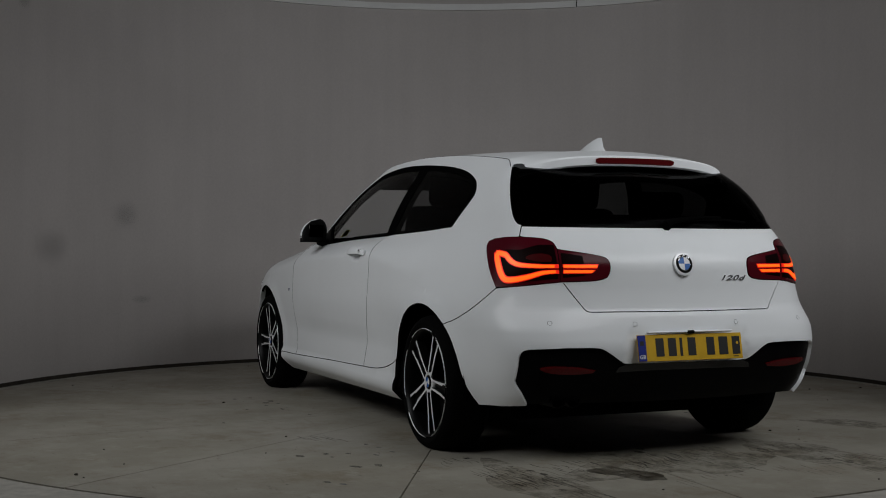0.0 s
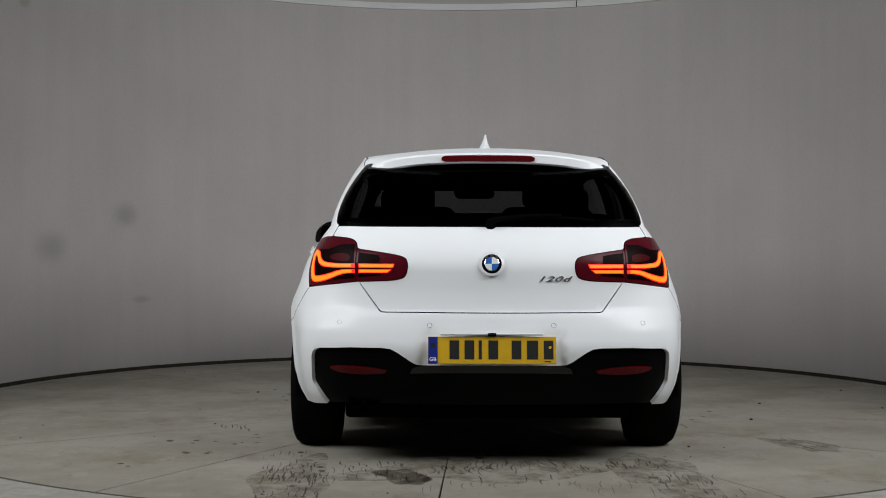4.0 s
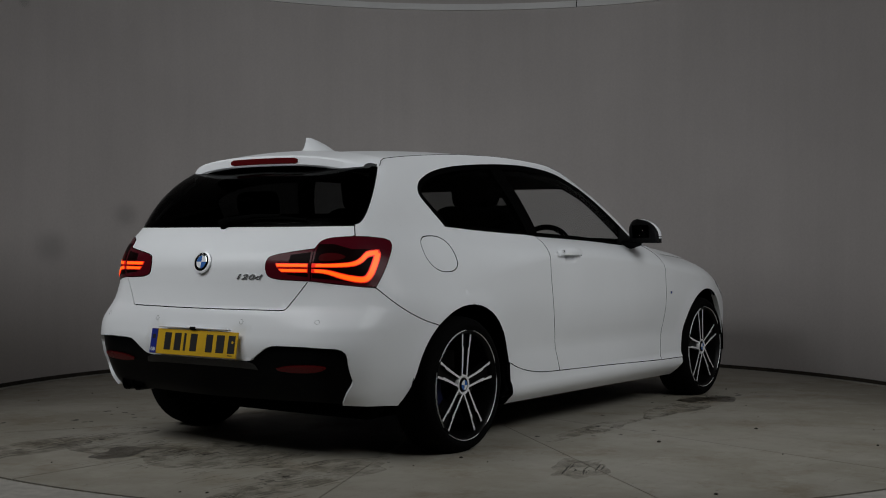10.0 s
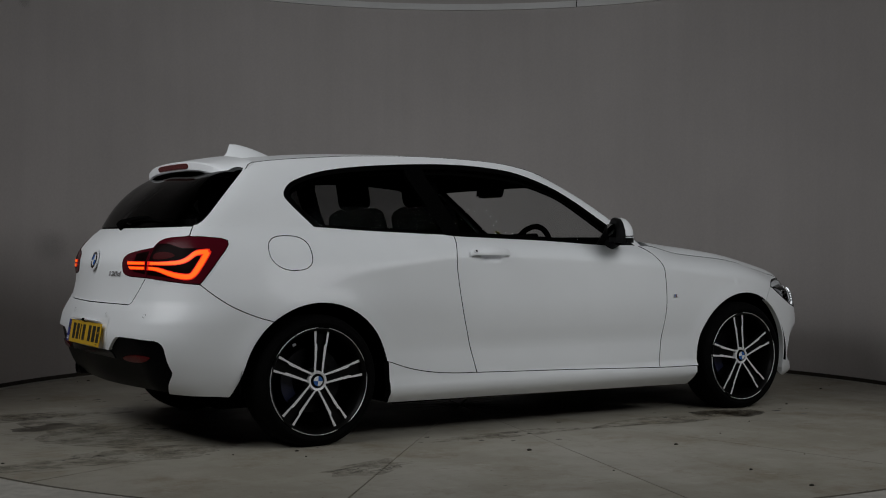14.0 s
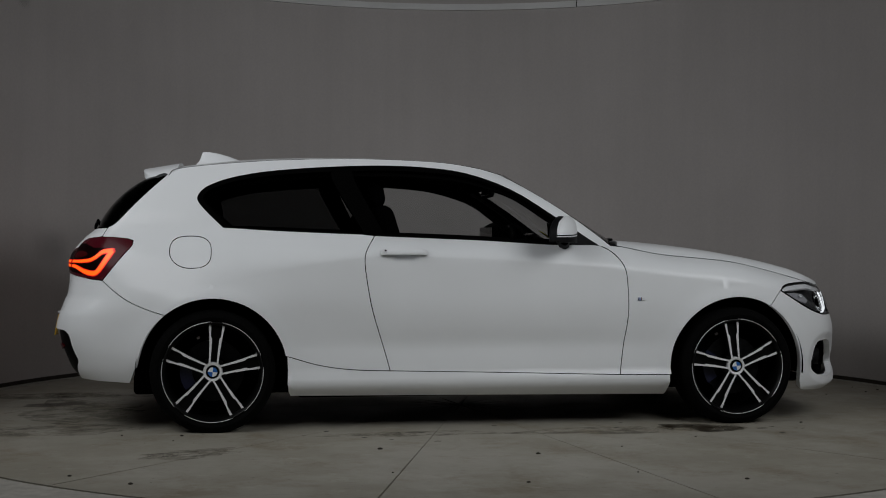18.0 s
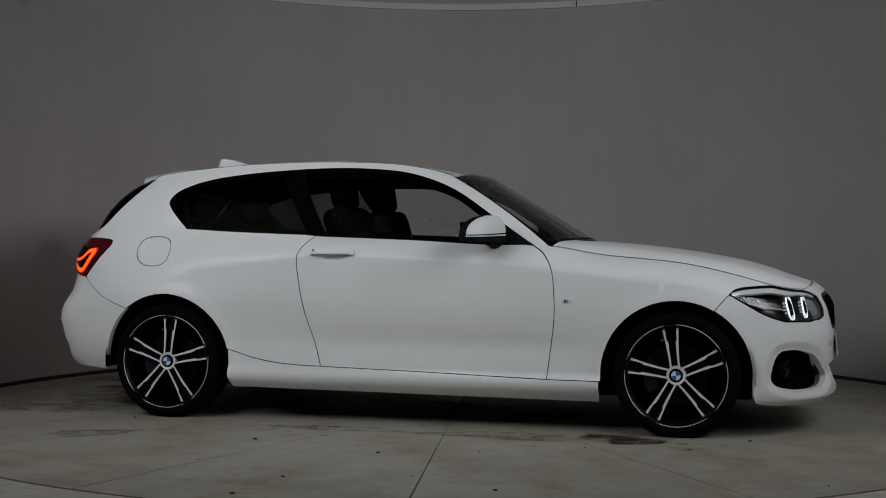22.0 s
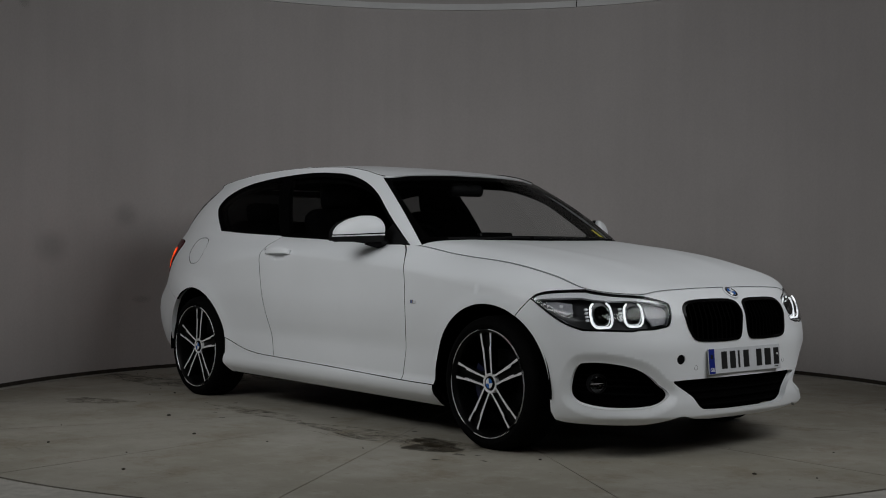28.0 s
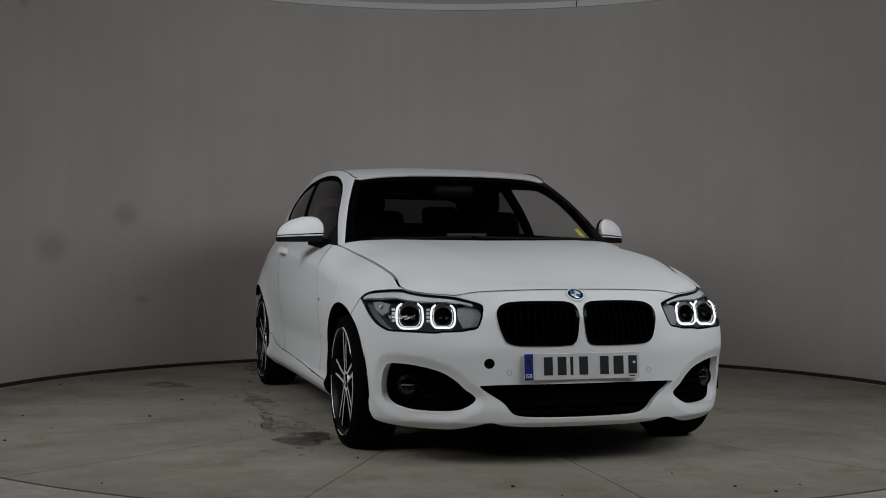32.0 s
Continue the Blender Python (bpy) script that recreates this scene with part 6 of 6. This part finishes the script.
def build_car():
    car = new("hatchback_car", None)
    tagged(car, "white three-door hatchback with black alloy wheels, parked on the turntable", "car")
    tg, rb, fb = build_body(car)
    build_hood(car)
    build_roof(car)
    build_spoiler(car)
    for x, side, turn in ((AXLE_X, -1, -7), (-AXLE_X, -1, 5), (AXLE_X, 1, 20), (-AXLE_X, 1, -24)):
        build_wheel(car, x, side, turn)
    # rear face details
    u, z = end_uv([(0, .847)], True)[0]
    roundel(on_skin(body, u, z, 0.001), .051, tg, "round blue and white roundel on the tailgate")
    m = Matrix.Translation((-2.170, 0, .498)) @ Matrix(((0, 0, -1), (-1, 0, 0), (0, 1, 0))).to_4x4() @ pose(0, 0, 0, -10)
    number_plate(m, M_PLATEY, rb, "yellow rear number plate with a blue end band")
    part("plate_strip", boxed(pose(-2.166, 0, .5625, 0, 12), .022, .42, .007, .003), M_CHROMESOFT, rb, "thin pale strip over the rear plate")
    part("latch", boxed(pose(-2.174, 0, .562, 0, 45), .012, .034, .012, .003), M_GAP, rb, "black camera and latch")
    u, z = end_uv([(0, .712)], False)[0]
    roundel(on_skin(body, u, z, 0.001), .041, fb, "round blue and white roundel on the nose")
    m = Matrix.Translation((2.108, 0, .418)) @ Matrix(((0, 0, 1), (1, 0, 0), (0, 1, 0))).to_4x4() @ pose(0, 0, 0, -5)
    number_plate(m, M_PLATEW, fb, "white front number plate with a blue end band")
    for y, z, rear in ((.625, .606, True), (-.625, .606, True), (.253, .598, True), (-.253, .598, True), (.315, .394, False), (-.315, .394, False)):
        u, z = end_uv([(y, z)], rear)[0]
        mm = on_skin(body, u, z, 0.0006)
        bm = lathe([(.0, 0.0), (.0090, 0.0)], 24, pose(0, 0, 0, -90))
        bmesh.ops.transform(bm, matrix=mm, verts=bm.verts)
        s = part("parking_sensor", bm, M_PAINT, rb if rear else fb, "round white parking sensor")
        bm = lathe([(.0090, 0.0), (.0102, 0.0)], 24, pose(0, 0, 0, -90))
        bmesh.ops.transform(bm, matrix=mm, verts=bm.verts)
        part("sensor_gap", bm, M_GAP, s)
    build_lettering(tg)
    build_wiper(tg)
    build_fin(car)
    build_underside(car)
    build_cabin(car)
    build_small(car)
    return car


def build_lettering(tg):
    cu = bpy.data.curves.new("model_lettering", "FONT")
    cu.body, cu.size, cu.extrude, cu.shear, cu.align_x, cu.space_character, cu.offset = "120d", 0.036, 0.0018, 0.35, "LEFT", 1.12, 0.0007
    ob = new("text_source", cu)
    deps = bpy.context.evaluated_depsgraph_get()
    me = bpy.data.meshes.new_from_object(ob.evaluated_get(deps))
    bpy.data.objects.remove(ob)
    xs = [v.co.x for v in me.vertices]
    k = 0.137 / (max(xs) - min(xs))
    for v in me.vertices:
        x, y, z = (v.co.x - min(xs)) * k, v.co.y * 0.85, v.co.z
        u, zz = end_uv([(-.198 - x, .777 + y)], True)[0]
        q = on_skin(body, u, zz, 0.0025 + z)
        v.co = q.translation
    me.materials.clear()
    me.materials.append(M_LETTER)
    o = new("model_lettering", me)
    o.parent = tg
    o["label"] = "silver slanted model lettering"


def glass_place(y, z, out):
    u, v = top_uv([(y, z)], top_u(12.2), 2 * TOP_END - top_u(12.2), 1)[0]
    p = top([(u, v), (u + 1e-3, v), (u, v + 1e-3)])
    n = np.cross(p[1] - p[0], p[2] - p[0])
    n /= np.linalg.norm(n)
    n = n if n[0] < 0 else -n
    return tuple(p[0] + n * out)


def build_wiper(tg):
    arm = [glass_place(y, z, o) for y, z, o in ((0, 1.006, .006), (0, 1.010, .026), (-.03, 1.020, .030), (-.17, 1.040, .022), (-.30, 1.042, .018))]
    w = part("rear_wiper", tube(arm, [.024, .020, .012, .008, .006], 8), M_LINER, tg, "black rear wiper at rest", smooth=True)
    part("wiper_blade", tube([glass_place(y, z, .010) for y, z in ((-.07, 1.024), (-.2, 1.036), (-.33, 1.036), (-.44, 1.026))], .006, 6), M_LINER, w)


def build_fin(car):
    """Shark-fin aerial: a long slope ahead, a hollow back edge."""
    bm = bmesh.new()
    rows = []
    n, k = 16, 16
    for i in range(n + 1):
        f = i / n
        x0 = float(np.interp(f, [0, .10, .18, .4, .65, .88, 1], [-1.160, -1.172, -1.196, -1.232, -1.282, -1.340, -1.388]))
        x1 = float(np.interp(f, [0, .12, .3, .6, 1], [-1.468, -1.460, -1.446, -1.438, -1.428]))
        ry = 0.030 * (1 - f) ** 1.4 + 0.004
        rows.append([bm.verts.new(((x0 + x1) / 2 + (x0 - x1) / 2 * math.cos(a), ry * math.sin(a) * (0.6 + 0.4 * abs(math.sin(a))), 1.366 + 0.072 * f))
                     for a in [2 * math.pi * j / k for j in range(k)]])
    for i in range(n):
        for j in range(k):
            bm.faces.new((rows[i][j], rows[i][(j + 1) % k], rows[i + 1][(j + 1) % k], rows[i + 1][j]))
    bm.faces.new(rows[-1])
    bm.faces.new(rows[0][::-1])
    part("aerial_fin", bm, M_PAINT, car, "white shark-fin aerial", smooth=True)


def build_underside(car):
    bm = boxed(pose(-.02, 0, .230), 3.45, 1.25, .13, .02)
    part("underbody", bm, M_LINER, car, "dark underbody")
    part("underbody_middle", boxed(pose(0, 0, .205), 1.86, 1.62, .09, .02), M_LINER, car)
    part("nose_inner", boxed(pose(1.62, 0, .42), .55, 1.2, .36, .04), M_LINER, car)
    part("tail_inner", boxed(pose(-1.72, 0, .46), .55, 1.1, .38, .04), M_LINER, car)
    part("undertray", boxed(pose(1.74, 0, .19), .40, 1.05, .02, .008), M_BLACK, car)
    for y in (.56, .49):
        part("exhaust_pipe", lathe([(.030, -2.045), (.033, -2.045), (.033, -1.8), (.030, -1.8), (.030, -2.045)], 24, pose(0, 0, 0, 0, 0, -90) @ Matrix.Translation((-y, 0, .282))), M_EXHAUST, car, "round exhaust tail pipe", smooth=True)


def build_cabin(car):
    """Seats, dashboard and wheel that show through the glass."""
    def seat(y):
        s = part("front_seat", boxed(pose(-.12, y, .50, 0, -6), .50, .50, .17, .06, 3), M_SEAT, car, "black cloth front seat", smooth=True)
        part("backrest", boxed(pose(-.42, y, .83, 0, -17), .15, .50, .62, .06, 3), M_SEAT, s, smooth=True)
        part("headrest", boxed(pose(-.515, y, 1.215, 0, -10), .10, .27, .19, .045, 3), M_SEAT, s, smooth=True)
        for e in (-.06, .06):
            part("headrest_post", tube([(-.505, y + e, 1.05), (-.515, y + e, 1.16)], .007, 8), M_CHROME, s, smooth=True)
    seat(-.37)
    seat(.37)
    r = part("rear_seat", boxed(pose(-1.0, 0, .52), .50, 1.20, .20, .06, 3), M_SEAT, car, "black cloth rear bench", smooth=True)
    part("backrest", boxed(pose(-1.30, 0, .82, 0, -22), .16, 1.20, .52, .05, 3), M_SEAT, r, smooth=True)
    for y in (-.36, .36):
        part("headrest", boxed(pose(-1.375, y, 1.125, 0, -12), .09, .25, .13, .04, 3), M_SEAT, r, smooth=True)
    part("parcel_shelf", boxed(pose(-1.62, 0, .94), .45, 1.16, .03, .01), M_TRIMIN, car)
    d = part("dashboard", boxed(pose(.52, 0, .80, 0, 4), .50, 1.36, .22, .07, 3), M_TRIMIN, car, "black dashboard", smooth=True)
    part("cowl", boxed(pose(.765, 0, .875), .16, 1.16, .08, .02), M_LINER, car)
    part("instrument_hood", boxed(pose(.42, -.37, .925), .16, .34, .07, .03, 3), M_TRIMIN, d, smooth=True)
    part("display_screen", boxed(pose(.44, 0, .945, 0, -12), .03, .24, .10, .008), M_GLOSS, d)
    ring = [(.20 + .10 * math.sin(a) * 0.42, -.37 + .185 * math.cos(a), .86 + .17 * math.sin(a)) for a in np.linspace(0, 2 * math.pi, 37)[:-1]]
    sw = part("steering_wheel", tube(ring, .016, 8, True), M_TRIMIN, car, "black steering wheel", smooth=True)
    part("hub", boxed(pose(.215, -.37, .86, 0, -22), .04, .13, .10, .03, 3), M_TRIMIN, sw, smooth=True)
    for e in (-1, 1):
        part("spoke", tube([(.21, -.37 + e * .05, .86), (.205, -.37 + e * .175, .865)], .014, 8), M_TRIMIN, sw)
    rm = part("rear_view_mirror", boxed(pose(.19, 0, 1.235, 0, 6), .04, .24, .07, .03, 3), M_BLACK, car, "black interior mirror", smooth=True)
    part("mirror_glass", boxed(pose(.166, 0, 1.235, 0, 6), .004, .215, .05, .001), M_MIRROR, rm)
    part("mirror_stem", tube([(.195, 0, 1.255), (.222, 0, 1.280)], .010, 8), M_BLACK, rm)
    part("cabin_floor", boxed(pose(-.2, 0, .34), 2.4, 1.5, .04), M_LINER, car)
    part("bulkhead", boxed(pose(.86, 0, .60), .05, 1.45, .58), M_LINER, car)


def build_small(car):
    # wing emblem, screen sticker, wipers at the screen's foot
    for side in (1, -1):
        u, z = side_uv([(.820, .652)])[0]
        m = on_skin(body, u, z, 0.001, side)
        bm = boxed(m @ pose(0, 0, 0.0015), .040, .017, .003, .001)
        e = part("wing_emblem", bm, M_CHROMESOFT, car, "small silver emblem with dark stripes")
        d = 1 if side > 0 else -1
        for k in range(3):
            bm = boxed(m @ pose(d * (.014 - .007 * k), 0, .0034, 0, 0, 0), .0045, .016, .001)
            part("stripe", bm, (M_MDARK, M_BLUE, M_REFLECT)[k], e)
    quad = [(top_u(2.34), .045), (top_u(2.56), .038), (top_u(2.54), .090), (top_u(2.36), .086)]
    panel("sticker", M_STICKER, car, top, quad, off=-0.008, step=0.02, depth=0.001, label="yellow sticker inside the windscreen")
    for a, b in (((.60, .05), (-.05, .03)), ((-.08, .05), (-.60, .03))):
        pts = []
        for i in range(9):
            y = a[0] + (b[0] - a[0]) * i / 8
            pts.append((.793 - .14 * abs(y) ** 2, y, .962 - .02 * abs(y) ** 2 + .002 * math.sin(i)))
        part("wiper", tube(pts, .008, 6), M_BLACK, car, "black wiper at the foot of the windscreen", smooth=True)
    part("screen_foot", tube([(.795 - .22 * abs(y) ** 2.2, y, .934) for y in np.linspace(-.58, .58, 21)], .014, 8), M_BLACK, car, "black cowl strip", smooth=True)


# ------------------------------------------------------------------ the place
build_booth()
TURNTABLE = build_turntable()
CAR = build_car()


def motions():
    walk(TURNTABLE, [(t, pose(0, 0, 0, 0, 0, a)) for t, a in HEADING])
    walk(CAR, [(t, pose(0, 0, 0, 0, 0, a) @ Matrix.Translation((CAR_X, CAR_Y, 0))) for t, a in HEADING])


motions()
